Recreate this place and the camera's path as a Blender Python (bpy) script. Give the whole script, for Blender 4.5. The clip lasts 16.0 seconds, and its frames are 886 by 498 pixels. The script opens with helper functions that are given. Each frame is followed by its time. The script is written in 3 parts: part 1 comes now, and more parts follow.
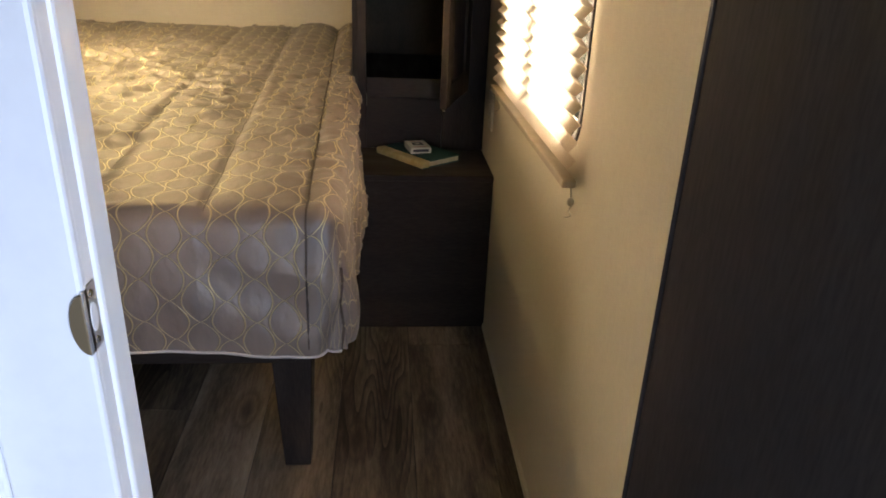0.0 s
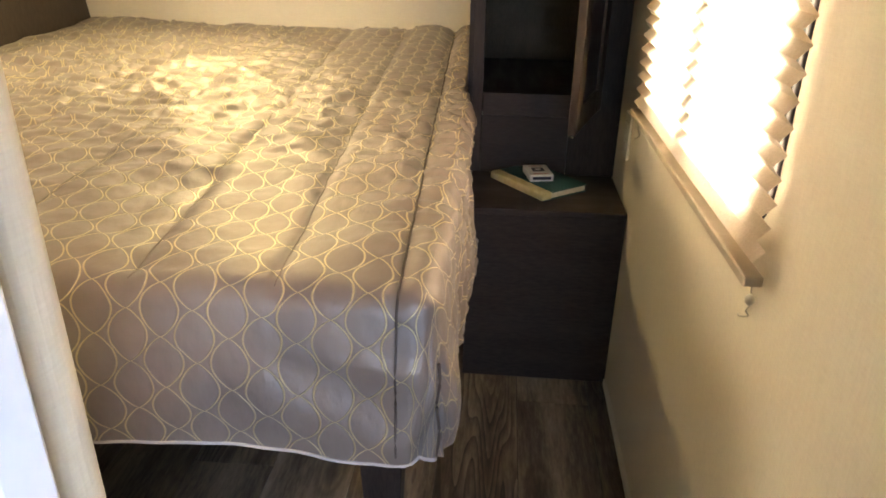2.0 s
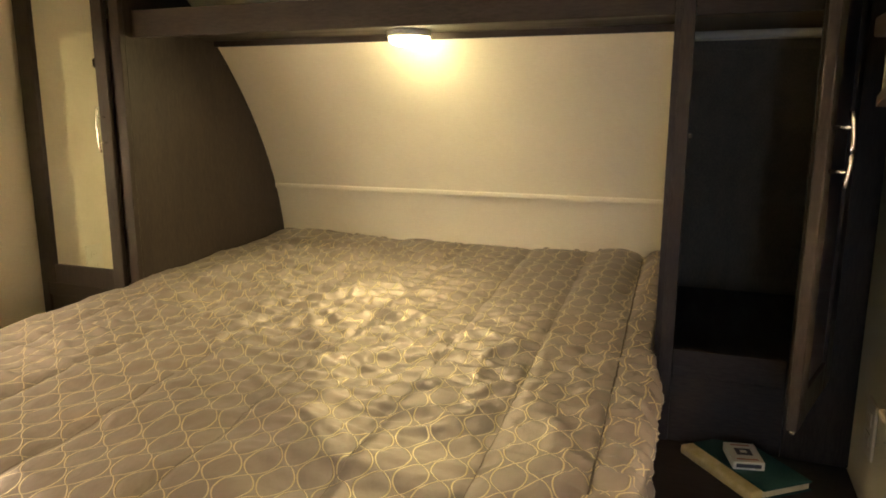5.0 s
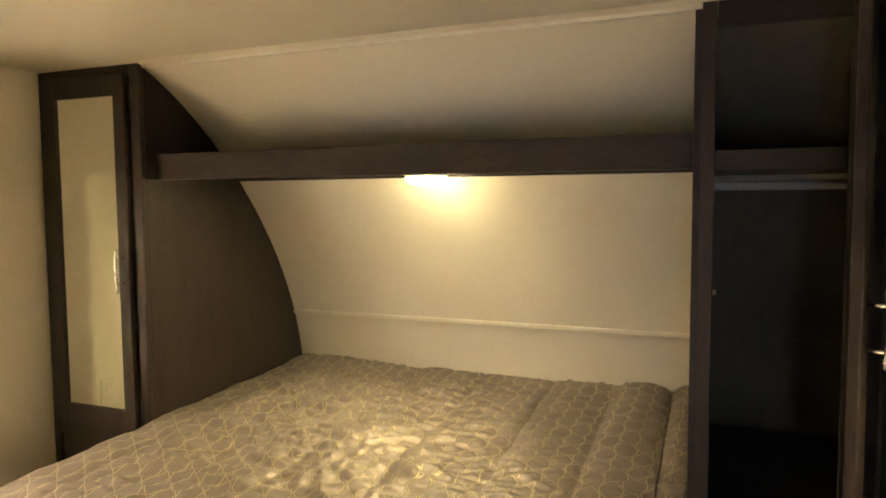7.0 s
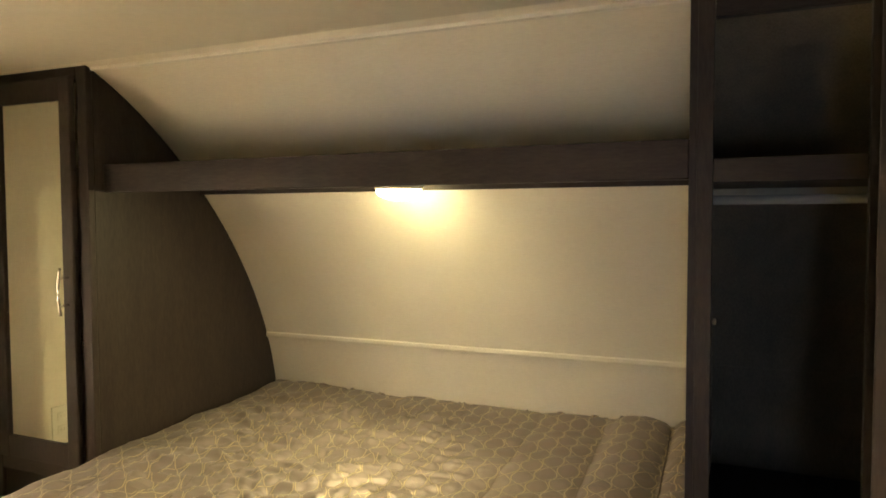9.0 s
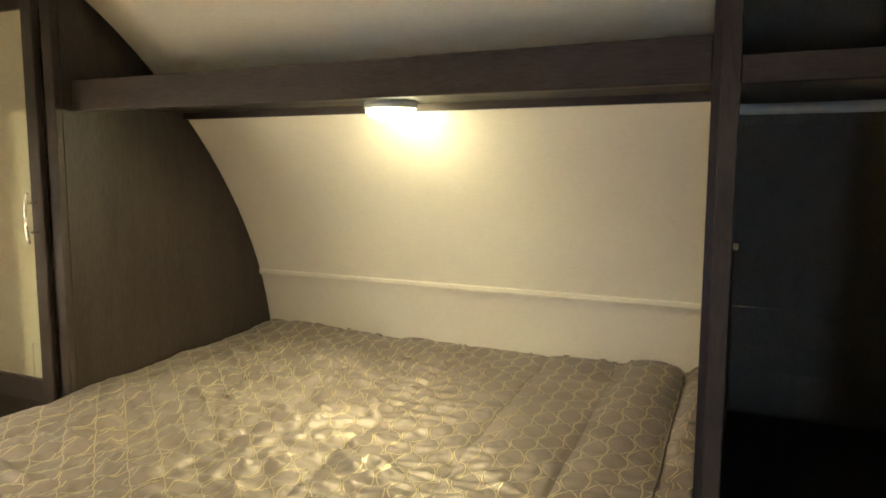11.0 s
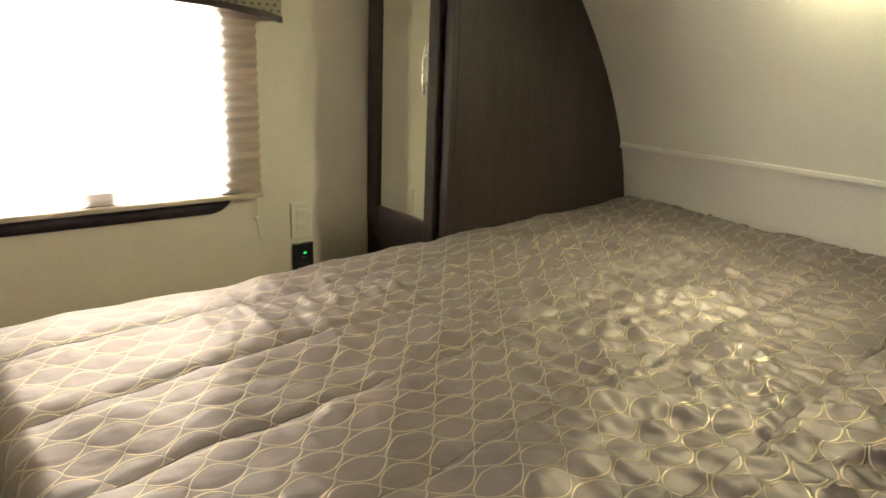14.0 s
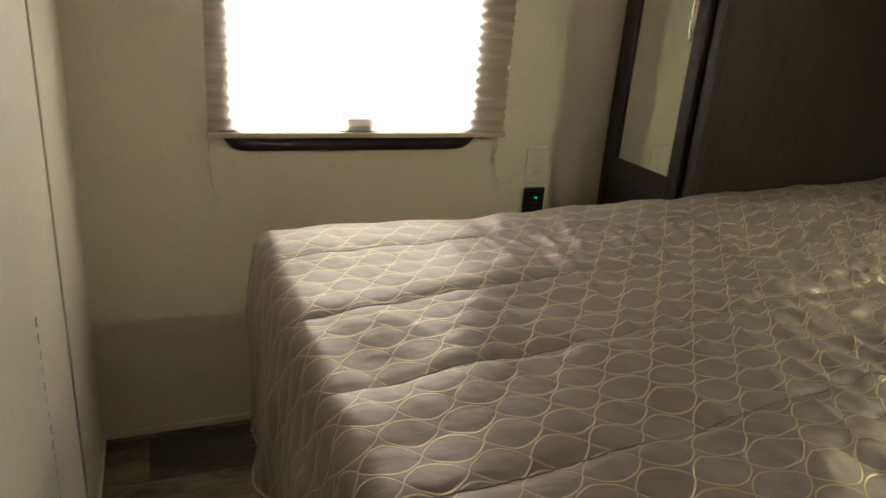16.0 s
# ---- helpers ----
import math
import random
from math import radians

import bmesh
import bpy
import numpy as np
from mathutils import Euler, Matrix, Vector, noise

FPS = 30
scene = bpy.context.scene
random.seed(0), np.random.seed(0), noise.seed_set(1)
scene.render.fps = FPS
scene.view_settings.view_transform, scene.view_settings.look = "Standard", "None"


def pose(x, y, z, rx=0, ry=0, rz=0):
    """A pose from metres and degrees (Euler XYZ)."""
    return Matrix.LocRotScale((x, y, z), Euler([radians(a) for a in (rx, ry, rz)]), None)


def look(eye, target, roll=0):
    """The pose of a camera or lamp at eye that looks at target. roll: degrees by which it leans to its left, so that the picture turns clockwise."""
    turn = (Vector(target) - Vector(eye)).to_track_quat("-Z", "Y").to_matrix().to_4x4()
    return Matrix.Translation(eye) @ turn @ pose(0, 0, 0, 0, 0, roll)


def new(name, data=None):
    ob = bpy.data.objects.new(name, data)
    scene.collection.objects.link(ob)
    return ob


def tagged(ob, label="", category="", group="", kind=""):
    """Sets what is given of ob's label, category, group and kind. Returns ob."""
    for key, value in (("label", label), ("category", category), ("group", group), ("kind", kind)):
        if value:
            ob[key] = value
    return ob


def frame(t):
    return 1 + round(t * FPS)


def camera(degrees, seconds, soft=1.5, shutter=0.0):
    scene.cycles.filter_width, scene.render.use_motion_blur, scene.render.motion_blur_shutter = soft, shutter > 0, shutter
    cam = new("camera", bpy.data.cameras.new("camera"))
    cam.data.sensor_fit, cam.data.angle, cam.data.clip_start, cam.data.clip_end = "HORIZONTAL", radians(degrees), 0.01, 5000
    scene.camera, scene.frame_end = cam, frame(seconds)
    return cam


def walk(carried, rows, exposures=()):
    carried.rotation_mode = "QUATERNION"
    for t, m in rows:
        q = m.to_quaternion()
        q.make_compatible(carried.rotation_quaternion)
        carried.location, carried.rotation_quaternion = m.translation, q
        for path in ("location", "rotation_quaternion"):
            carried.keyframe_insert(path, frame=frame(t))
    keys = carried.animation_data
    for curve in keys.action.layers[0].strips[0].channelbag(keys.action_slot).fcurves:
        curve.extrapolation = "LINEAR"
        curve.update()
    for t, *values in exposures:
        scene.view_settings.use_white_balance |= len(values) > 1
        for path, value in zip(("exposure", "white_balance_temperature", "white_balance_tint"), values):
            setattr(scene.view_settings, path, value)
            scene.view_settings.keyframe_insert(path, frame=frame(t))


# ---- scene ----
cam = camera(64.7, 16.0, soft=1.8)
PATH = [
    (0, (0.901, -1.169, 1.147), (1.069, 0.659, 0.354), 2.4),
    (0.5, (0.918, -1.162, 1.119), (1.049, 0.602, 0.184), 3.1),
    (1, (0.919, -1.117, 1.116), (0.94, 0.609, 0.106), 2.8),
    (1.5, (0.906, -0.999, 1.133), (0.855, 0.748, 0.161), 2.1),
    (2, (0.893, -0.862, 1.174), (0.75, 0.949, 0.339), 1.1),
    (2.5, (0.878, -0.783, 1.209), (0.674, 1.067, 0.476), 0.6),
    (3, (0.864, -0.72, 1.254), (0.581, 1.162, 0.638), 0.6),
    (3.5, (0.875, -0.65, 1.25), (0.457, 1.233, 0.724), 1.2),
    (4, (0.881, -0.605, 1.242), (0.323, 1.259, 0.783), 1.2),
    (4.2, (0.881, -0.593, 1.238), (0.283, 1.263, 0.793), 1.3),
    (6.3, (0.867, -0.536, 1.441), (0.123, 1.306, 1.212), -0.4),
    (6.5, (0.847, -0.542, 1.434), (0.119, 1.31, 1.24), -0.6),
    (7, (0.882, -0.481, 1.457), (0.115, 1.361, 1.315), -0.4),
    (7.5, (0.887, -0.424, 1.468), (0.09, 1.407, 1.37), -0.4),
    (8, (0.889, -0.375, 1.462), (0.07, 1.448, 1.377), -0.0),
    (8.5, (0.896, -0.323, 1.454), (0.084, 1.502, 1.359), 0.2),
    (9, (0.895, -0.268, 1.451), (0.105, 1.567, 1.358), -0.2),
    (9.2, (0.904, -0.249, 1.449), (0.147, 1.6, 1.352), -0.3),
    (11.3, (0.885, -0.088, 1.352), (-0.003, 1.686, 1.098), 0.8),
    (11.5, (0.874, -0.085, 1.338), (-0.079, 1.65, 1.072), 0.7),
    (12, (0.845, -0.095, 1.332), (-0.245, 1.553, 0.99), 0.9),
    (12.5, (0.838, -0.092, 1.306), (-0.386, 1.441, 0.909), 0.4),
    (13, (0.818, -0.098, 1.290), (-0.525, 1.322, 0.878), 0.5),
    (13.5, (0.792, -0.108, 1.297), (-0.641, 1.191, 0.805), 1.0),
    (14, (0.764, -0.126, 1.299), (-0.732, 1.085, 0.755), 2.2),
    (14.5, (0.735, -0.144, 1.285), (-0.839, 0.952, 0.718), 2.3),
    (15, (0.713, -0.167, 1.276), (-0.91, 0.836, 0.679), 3.4),
    (15.5, (0.702, -0.201, 1.264), (-0.984, 0.68, 0.645), 4.2),
    (16, (0.694, -0.231, 1.254), (-1.031, 0.511, 0.568), 4.5),
]
EXPOSURES = [(0, 0.4, 7700, 10), (0.5, 1.06, 7550, 8), (1, 1.28, 7400, 8), (2, 1.2, 7300, 8), (2.5, 1.0, 7400, 7), (3.5, 0.44, 7600, 7), (4.2, 0.45, 7500, 5), (7, 0.4, 7450, 5), (9, 0.35, 7200, 3), (11.5, 0.66, 6100, 0), (12.5, 0.55, 5850, 1), (14.5, -0.10, 5600, 2), (16, -0.6, 5500, 0)]
walk(cam, [(t, look(e, g, r)) for t, e, g, r in PATH], EXPOSURES)

# ---------------------------------------------------------------- world, light
world = bpy.data.worlds.new("world")
scene.world = world
world.use_nodes = True
wn = world.node_tree.nodes
sky = wn.new("ShaderNodeTexSky")
sky.sky_type, sky.sun_disc = "NISHITA", False
sky.sun_elevation, sky.sun_rotation = radians(40), radians(200)
wn["Background"].inputs["Strength"].default_value = 0.1
world.node_tree.links.new(sky.outputs[0], wn["Background"].inputs["Color"])


def area_lamp(name, m, w, h, power, colour):
    d = bpy.data.lights.new(name, "AREA")
    d.shape, d.size, d.size_y, d.energy, d.color = "RECTANGLE", w, h, power, colour
    o = new(name, d)
    o.matrix_world = m
    return o


area_lamp("window_light_left", look((-1.78, 0.29, 1.25), (0, 0.29, 1.05)), 1.0, 0.9, 200, (1.0, 0.98, 0.95))
area_lamp("window_light_right", look((1.83, 0.36, 1.2), (0, 0.36, 1.0)), 1.0, 0.9, 54, (1.0, 0.95, 0.86))
entry = area_lamp("entry_door_light", look((1.21, -1.62, 0.85), (0.35, -0.45, 0.60)), 0.5, 0.7, 10.5, (0.46, 0.62, 1.0))
entry.data.spread = radians(135)
spot = bpy.data.lights.new("puck_light", "AREA")
spot.shape, spot.size, spot.energy, spot.color = "DISK", 0.08, 5.7, (1.0, 0.85, 0.48)
spot.spread = radians(140)
spot_ob = new("puck_light", spot)
spot_ob.matrix_world = look((0.017, 1.460, 1.494), (-0.40, 0.85, 0.78))


# ---------------------------------------------------------------- materials
def material(name, base, rough=0.5, metal=0.0, spec=0.5):
    m = bpy.data.materials.new(name)
    m.use_nodes = True
    b = m.node_tree.nodes["Principled BSDF"]
    b.inputs["Base Color"].default_value = (*base, 1)
    b.inputs["Roughness"].default_value = rough
    b.inputs["Metallic"].default_value = metal
    b.inputs["Specular IOR Level"].default_value = spec
    return m, m.node_tree.nodes, m.node_tree.links, b


def ramp(n, stops):
    r = n.new("ShaderNodeValToRGB")
    e = r.color_ramp.elements
    while len(e) < len(stops):
        e.new(0.5)
    for k, (p, c) in zip(e, stops):
        k.position, k.color = p, (*c, 1) if len(c) == 3 else c
    return r


def coords(n, l, scale, kind="Object"):
    tc, mp = n.new("ShaderNodeTexCoord"), n.new("ShaderNodeMapping")
    mp.inputs["Scale"].default_value = scale
    l.new(tc.outputs[kind], mp.inputs["Vector"])
    return mp.outputs[0]


def noise_tex(n, l, vec, scale, detail=4, rough=0.55):
    t = n.new("ShaderNodeTexNoise")
    t.inputs["Scale"].default_value, t.inputs["Detail"].default_value, t.inputs["Roughness"].default_value = scale, detail, rough
    l.new(vec, t.inputs["Vector"])
    return t.outputs["Fac"]


def math_node(n, l, op, a, b=None):
    k = n.new("ShaderNodeMath")
    k.operation = op
    for i, v in enumerate((a, b)):
        if v is None:
            continue
        if isinstance(v, (int, float)):
            k.inputs[i].default_value = v
        else:
            l.new(v, k.inputs[i])
    return k.outputs[0]


def bump(n, l, b, height, strength, dist, chain=None):
    k = n.new("ShaderNodeBump")
    k.inputs["Strength"].default_value, k.inputs["Distance"].default_value = strength, dist
    l.new(height, k.inputs["Height"])
    if chain:
        l.new(chain, k.inputs["Normal"])
    l.new(k.outputs[0], b.inputs["Normal"])
    return k.outputs[0]


def mix_colour(n, l, fac, a, b, mode="MIX"):
    k = n.new("ShaderNodeMix")
    k.data_type, k.blend_type = "RGBA", mode
    for sock, v in ((k.inputs[0], fac), (k.inputs[6], a), (k.inputs[7], b)):
        if isinstance(v, (int, float)):
            sock.default_value = v
        elif isinstance(v, tuple):
            sock.default_value = (*v, 1)
        else:
            l.new(v, sock)
    return k.outputs[2]


def wallpaper(name, c1, c2, rough=0.6):
    # vinyl wall covering with a faint linen weave
    m, n, l, b = material(name, c1, rough)
    fine = noise_tex(n, l, coords(n, l, (1, 1, 0.12)), 420, 2)
    cross = noise_tex(n, l, coords(n, l, (0.12, 0.12, 1)), 420, 2)
    weave = math_node(n, l, "ADD", math_node(n, l, "MULTIPLY", fine, 0.5), math_node(n, l, "MULTIPLY", cross, 0.5))
    blot = noise_tex(n, l, coords(n, l, (1, 1, 1)), 3.0, 5)
    mixv = math_node(n, l, "ADD", math_node(n, l, "MULTIPLY", weave, 0.65), math_node(n, l, "MULTIPLY", blot, 0.35))
    r = ramp(n, [(0.36, c2), (0.62, c1)])
    l.new(mixv, r.inputs[0])
    l.new(r.outputs[0], b.inputs["Base Color"])
    bump(n, l, b, weave, 0.18, 0.0015)
    return m


WALL = wallpaper("cream_wallpaper", (0.75, 0.69, 0.55), (0.665, 0.60, 0.47))
CEILING = wallpaper("ceiling_vinyl", (0.66, 0.605, 0.48), (0.60, 0.55, 0.43), 0.55)


def dark_wood(name, axis, c1=(0.026, 0.0185, 0.0155), c2=(0.047, 0.0345, 0.029), rough=0.46):
    # espresso laminate, fine grain along one axis
    m, n, l, b = material(name, c1, rough, spec=0.22)
    sc = [1.0, 1.0, 1.0]
    sc[axis] = 0.16
    grain = noise_tex(n, l, coords(n, l, tuple(sc)), 240, 4, 0.65)
    broad = noise_tex(n, l, coords(n, l, tuple(sc)), 22, 3)
    v = math_node(n, l, "ADD", math_node(n, l, "MULTIPLY", grain, 0.6), math_node(n, l, "MULTIPLY", broad, 0.4))
    r = ramp(n, [(0.38, c1), (0.62, c2)])
    l.new(v, r.inputs[0])
    l.new(r.outputs[0], b.inputs["Base Color"])
    rr = ramp(n, [(0.3, (rough - 0.08,) * 3), (0.7, (rough + 0.12,) * 3)])
    l.new(broad, rr.inputs[0])
    l.new(rr.outputs[0], b.inputs["Roughness"])
    bump(n, l, b, grain, 0.12, 0.001)
    return m


WOOD_Z = dark_wood("espresso_laminate_upright", 2)
WOOD_X = dark_wood("espresso_laminate_across", 0)
WOOD_Y = dark_wood("espresso_laminate_deep", 1)
PANEL = dark_wood("charcoal_linen_laminate", 2, (0.034, 0.027, 0.026), (0.058, 0.048, 0.046), 0.55)
EDGE = dark_wood("glossy_edge", 2, (0.05, 0.045, 0.045), (0.07, 0.06, 0.06), 0.16)
INSIDE = dark_wood("cabinet_lining", 2, (0.18, 0.145, 0.105), (0.25, 0.205, 0.152), 0.6)


def floor_material():
    # grey-brown weathered plank vinyl, each plank with its own tone and knots
    m, n, l, b = material("plank_vinyl", (0.2, 0.15, 0.11), 0.45)
    info = n.new("ShaderNodeObjectInfo")
    tc, add = n.new("ShaderNodeTexCoord"), n.new("ShaderNodeVectorMath")
    add.operation = "ADD"
    off = n.new("ShaderNodeCombineXYZ")
    for i in (0, 1, 2):
        l.new(math_node(n, l, "MULTIPLY", info.outputs["Random"], (13.7, 31.3, 7.9)[i]), off.inputs[i])
    l.new(tc.outputs["Object"], add.inputs[0])
    l.new(off.outputs[0], add.inputs[1])
    mp = n.new("ShaderNodeMapping")
    mp.inputs["Scale"].default_value = (1, 0.14, 1)
    l.new(add.outputs[0], mp.inputs["Vector"])
    warp = n.new("ShaderNodeTexNoise")
    warp.inputs["Scale"].default_value, warp.inputs["Detail"].default_value = 11, 5
    l.new(mp.outputs[0], warp.inputs["Vector"])
    # cathedral figure: long arches that come and go along the board
    mp3 = n.new("ShaderNodeMapping")
    mp3.inputs["Scale"].default_value = (1, 0.10, 1)
    l.new(add.outputs[0], mp3.inputs["Vector"])
    field = noise_tex(n, l, mp3.outputs[0], 7.5, 2, 0.45)
    rings = math_node(n, l, "FRACT", math_node(n, l, "MULTIPLY", field, 26.0))
    grain = noise_tex(n, l, mp.outputs[0], 130, 5, 0.7)
    patch = noise_tex(n, l, mp.outputs[0], 5.0, 2)
    pr = ramp(n, [(0.50, (0, 0, 0)), (0.62, (1, 1, 1))])
    l.new(patch, pr.inputs[0])
    figure = math_node(n, l, "MULTIPLY", math_node(n, l, "POWER", rings, 2.2), pr.outputs[0])
    v = math_node(n, l, "ADD", math_node(n, l, "MULTIPLY", grain, 0.42), math_node(n, l, "MULTIPLY", warp.outputs["Fac"], 0.62))
    v = math_node(n, l, "SUBTRACT", v, math_node(n, l, "MULTIPLY", figure, 0.20))
    r = ramp(n, [(0.33, (0.028, 0.021, 0.016)), (0.45, (0.105, 0.082, 0.062)), (0.55, (0.205, 0.168, 0.130)), (0.70, (0.34, 0.295, 0.24))])
    l.new(v, r.inputs[0])
    tone = ramp(n, [(0.0, (0.55, 0.52, 0.50)), (0.5, (0.95, 0.88, 0.80)), (1.0, (1.25, 1.2, 1.13))])
    l.new(info.outputs["Random"], tone.inputs[0])
    mp2 = n.new("ShaderNodeMapping")
    mp2.inputs["Scale"].default_value = (1, 0.38, 1)
    l.new(add.outputs[0], mp2.inputs["Vector"])
    kn = n.new("ShaderNodeTexVoronoi")
    kn.voronoi_dimensions = "2D"
    kn.inputs["Scale"].default_value = 4.5
    l.new(mp2.outputs[0], kn.inputs["Vector"])
    kr = ramp(n, [(0.04, (0.15, 0.12, 0.10)), (0.10, (0.75, 0.7, 0.65)), (0.13, (0.45, 0.4, 0.36)), (0.19, (1, 1, 1))])
    l.new(kn.outputs["Distance"], kr.inputs[0])
    col = mix_colour(n, l, 1.0, r.outputs[0], tone.outputs[0], "MULTIPLY")
    col = mix_colour(n, l, 0.75, col, kr.outputs[0], "MULTIPLY")
    l.new(col, b.inputs["Base Color"])
    bump(n, l, b, grain, 0.2, 0.001)
    return m


FLOOR = floor_material()
JOINT, *_ = material("floor_joint", (0.02, 0.016, 0.013), 0.8)


def spread_material():
    # taupe satin with interlaced ogee loops in pale gold thread; UV is cloth length in metres
    m, n, l, b = material("taupe_satin", (0.3, 0.25, 0.22), 0.38)
    uv = n.new("ShaderNodeUVMap")
    sep = n.new("ShaderNodeSeparateXYZ")
    wob = n.new("ShaderNodeTexNoise")
    wob.inputs["Scale"].default_value, wob.inputs["Detail"].default_value = 9, 2
    l.new(uv.outputs[0], wob.inputs["Vector"])
    sub, sc, ad = n.new("ShaderNodeVectorMath"), n.new("ShaderNodeVectorMath"), n.new("ShaderNodeVectorMath")
    sub.operation, sc.operation, ad.operation = "SUBTRACT", "SCALE", "ADD"
    sub.inputs[1].default_value = (0.5, 0.5, 0.5)
    sc.inputs["Scale"].default_value = 0.009
    l.new(wob.outputs["Color"], sub.inputs[0])
    l.new(sub.outputs[0], sc.inputs[0])
    l.new(uv.outputs[0], ad.inputs[0])
    l.new(sc.outputs[0], ad.inputs[1])
    l.new(ad.outputs[0], sep.inputs[0])
    # two sets of interlaced oval chains, half a loop apart
    W, P, A = 0.097, 0.162, 0.290
    x = math_node(n, l, "DIVIDE", sep.outputs[0], W)
    ang_v = math_node(n, l, "MULTIPLY", sep.outputs[1], 2 * math.pi / P)
    lines = None
    for fn, shift in (("COSINE", 0.0), ("SINE", 0.5)):
        wave = math_node(n, l, fn, ang_v)
        full = math_node(n, l, "POWER", math_node(n, l, "ABSOLUTE", wave), 0.75)
        c = math_node(n, l, "MULTIPLY", math_node(n, l, "MULTIPLY", full, math_node(n, l, "SIGN", wave)), A)
        for sgn in ("ADD", "SUBTRACT"):
            q = math_node(n, l, "ADD", math_node(n, l, sgn, x, c), shift)
            d = math_node(n, l, "ABSOLUTE", math_node(n, l, "SUBTRACT", math_node(n, l, "FRACT", q), 0.5))
            lines = d if lines is None else math_node(n, l, "MINIMUM", lines, d)
    mr = n.new("ShaderNodeMapRange")
    mr.inputs["From Min"].default_value, mr.inputs["From Max"].default_value = 0.008, 0.020
    mr.inputs["To Min"].default_value, mr.inputs["To Max"].default_value = 1, 0
    l.new(lines, mr.inputs["Value"])
    thread = mr.outputs[0]
    weave = noise_tex(n, l, uv.outputs[0], 700, 2)
    cloud = noise_tex(n, l, uv.outputs[0], 6, 4)
    r = ramp(n, [(0.3, (0.230, 0.188, 0.166)), (0.7, (0.310, 0.256, 0.226))])
    l.new(cloud, r.inputs[0])
    col = mix_colour(n, l, thread, r.outputs[0], (0.60, 0.485, 0.285))
    l.new(col, b.inputs["Base Color"])
    ro = math_node(n, l, "ADD", math_node(n, l, "MULTIPLY", thread, -0.16), 0.53)
    l.new(ro, b.inputs["Roughness"])
    b.inputs["Sheen Weight"].default_value = 0.1
    b.inputs["Specular IOR Level"].default_value = 0.5
    l.new(math_node(n, l, "ADD", math_node(n, l, "MULTIPLY", thread, 0.12), 0.46), b.inputs["Metallic"])
    mpw = n.new("ShaderNodeMapping")
    mpw.inputs["Scale"].default_value = (1.7, 1, 1)
    l.new(uv.outputs[0], mpw.inputs["Vector"])
    crease = noise_tex(n, l, mpw.outputs[0], 24, 3, 0.5)
    k = bump(n, l, b, crease, 0.24, 0.010)
    pf = n.new("ShaderNodeMapRange")
    pf.interpolation_type = "SMOOTHSTEP"
    pf.inputs["From Min"].default_value, pf.inputs["From Max"].default_value = -0.08, 0.20
    l.new(lines, pf.inputs["Value"])
    k = bump(n, l, b, pf.outputs[0], 0.20, 0.006, k)
    k = bump(n, l, b, thread, 0.7, 0.003, k)
    bump(n, l, b, weave, 0.1, 0.0006, k)
    return m


SPREAD = spread_material()
PIPING, *_ = material("dark_piping_cord", (0.09, 0.065, 0.05), 0.6)
# darker than the satin: seam thread with the crease's shade put into its colour
STITCH_SHADE, *_ = material("taupe_stitch_shade", (0.19, 0.15, 0.125), 0.6)
HEM, *_ = material("pale_hem_cord", (0.55, 0.50, 0.47), 0.6)
MATTRESS, *_ = material("mattress_ticking", (0.55, 0.53, 0.5), 0.8)


def painted(name, base, rough, amount=0.06, scale=30):
    m, n, l, b = material(name, base, rough)
    t = noise_tex(n, l, coords(n, l, (1, 1, 1)), scale, 4)
    lo = tuple(max(0, v - amount) for v in base)
    r = ramp(n, [(0.35, lo), (0.65, base)])
    l.new(t, r.inputs[0])
    l.new(r.outputs[0], b.inputs["Base Color"])
    bump(n, l, b, t, 0.05, 0.001)
    return m


WHITE = painted("white_paint", (0.80, 0.80, 0.80), 0.42, 0.03)
TRIM = painted("cream_trim", (0.74, 0.69, 0.57), 0.4, 0.04)
STEEL, *_ = material("brushed_steel", (0.55, 0.54, 0.53), 0.45, 0.7)
BRASS, *_ = material("worn_brass", (0.26, 0.19, 0.11), 0.45, 0.6)
ROD, *_ = material("pale_rod_paint", (0.42, 0.40, 0.37), 0.5)
CHROME, *_ = material("satin_nickel", (0.80, 0.77, 0.70), 0.25, 1.0)
MIRROR, *_ = material("mirror_silver", (0.90, 0.92, 0.88), 0.02, 1.0)
PLASTIC = painted("ivory_plastic", (0.72, 0.68, 0.57), 0.35, 0.03)
BLACK = painted("black_plastic", (0.018, 0.018, 0.02), 0.3, 0.008)
FRAME = painted("dark_window_frame", (0.035, 0.025, 0.030), 0.3, 0.015)
VALWOOD = dark_wood("valance_wood", 1, (0.030, 0.018, 0.016), (0.060, 0.036, 0.030), 0.35)
PAPER = painted("page_edges", (0.66, 0.58, 0.42), 0.8, 0.1, 90)
GREEN_CLOTH = painted("teal_book_cloth", (0.020, 0.075, 0.070), 0.7, 0.012, 200)
TAN = painted("yellowed_spine", (0.62, 0.50, 0.27), 0.6, 0.12, 40)
CARD = painted("card_white", (0.70, 0.68, 0.63), 0.5, 0.05)
INK, *_ = material("dark_ink", (0.03, 0.03, 0.05), 0.5)
RED, *_ = material("dull_red_ink", (0.35, 0.10, 0.06), 0.5)
RAIL = painted("tan_rail_plastic", (0.52, 0.44, 0.33), 0.45, 0.05)
CORD = painted("clear_cord", (0.52, 0.48, 0.40), 0.4, 0.05)


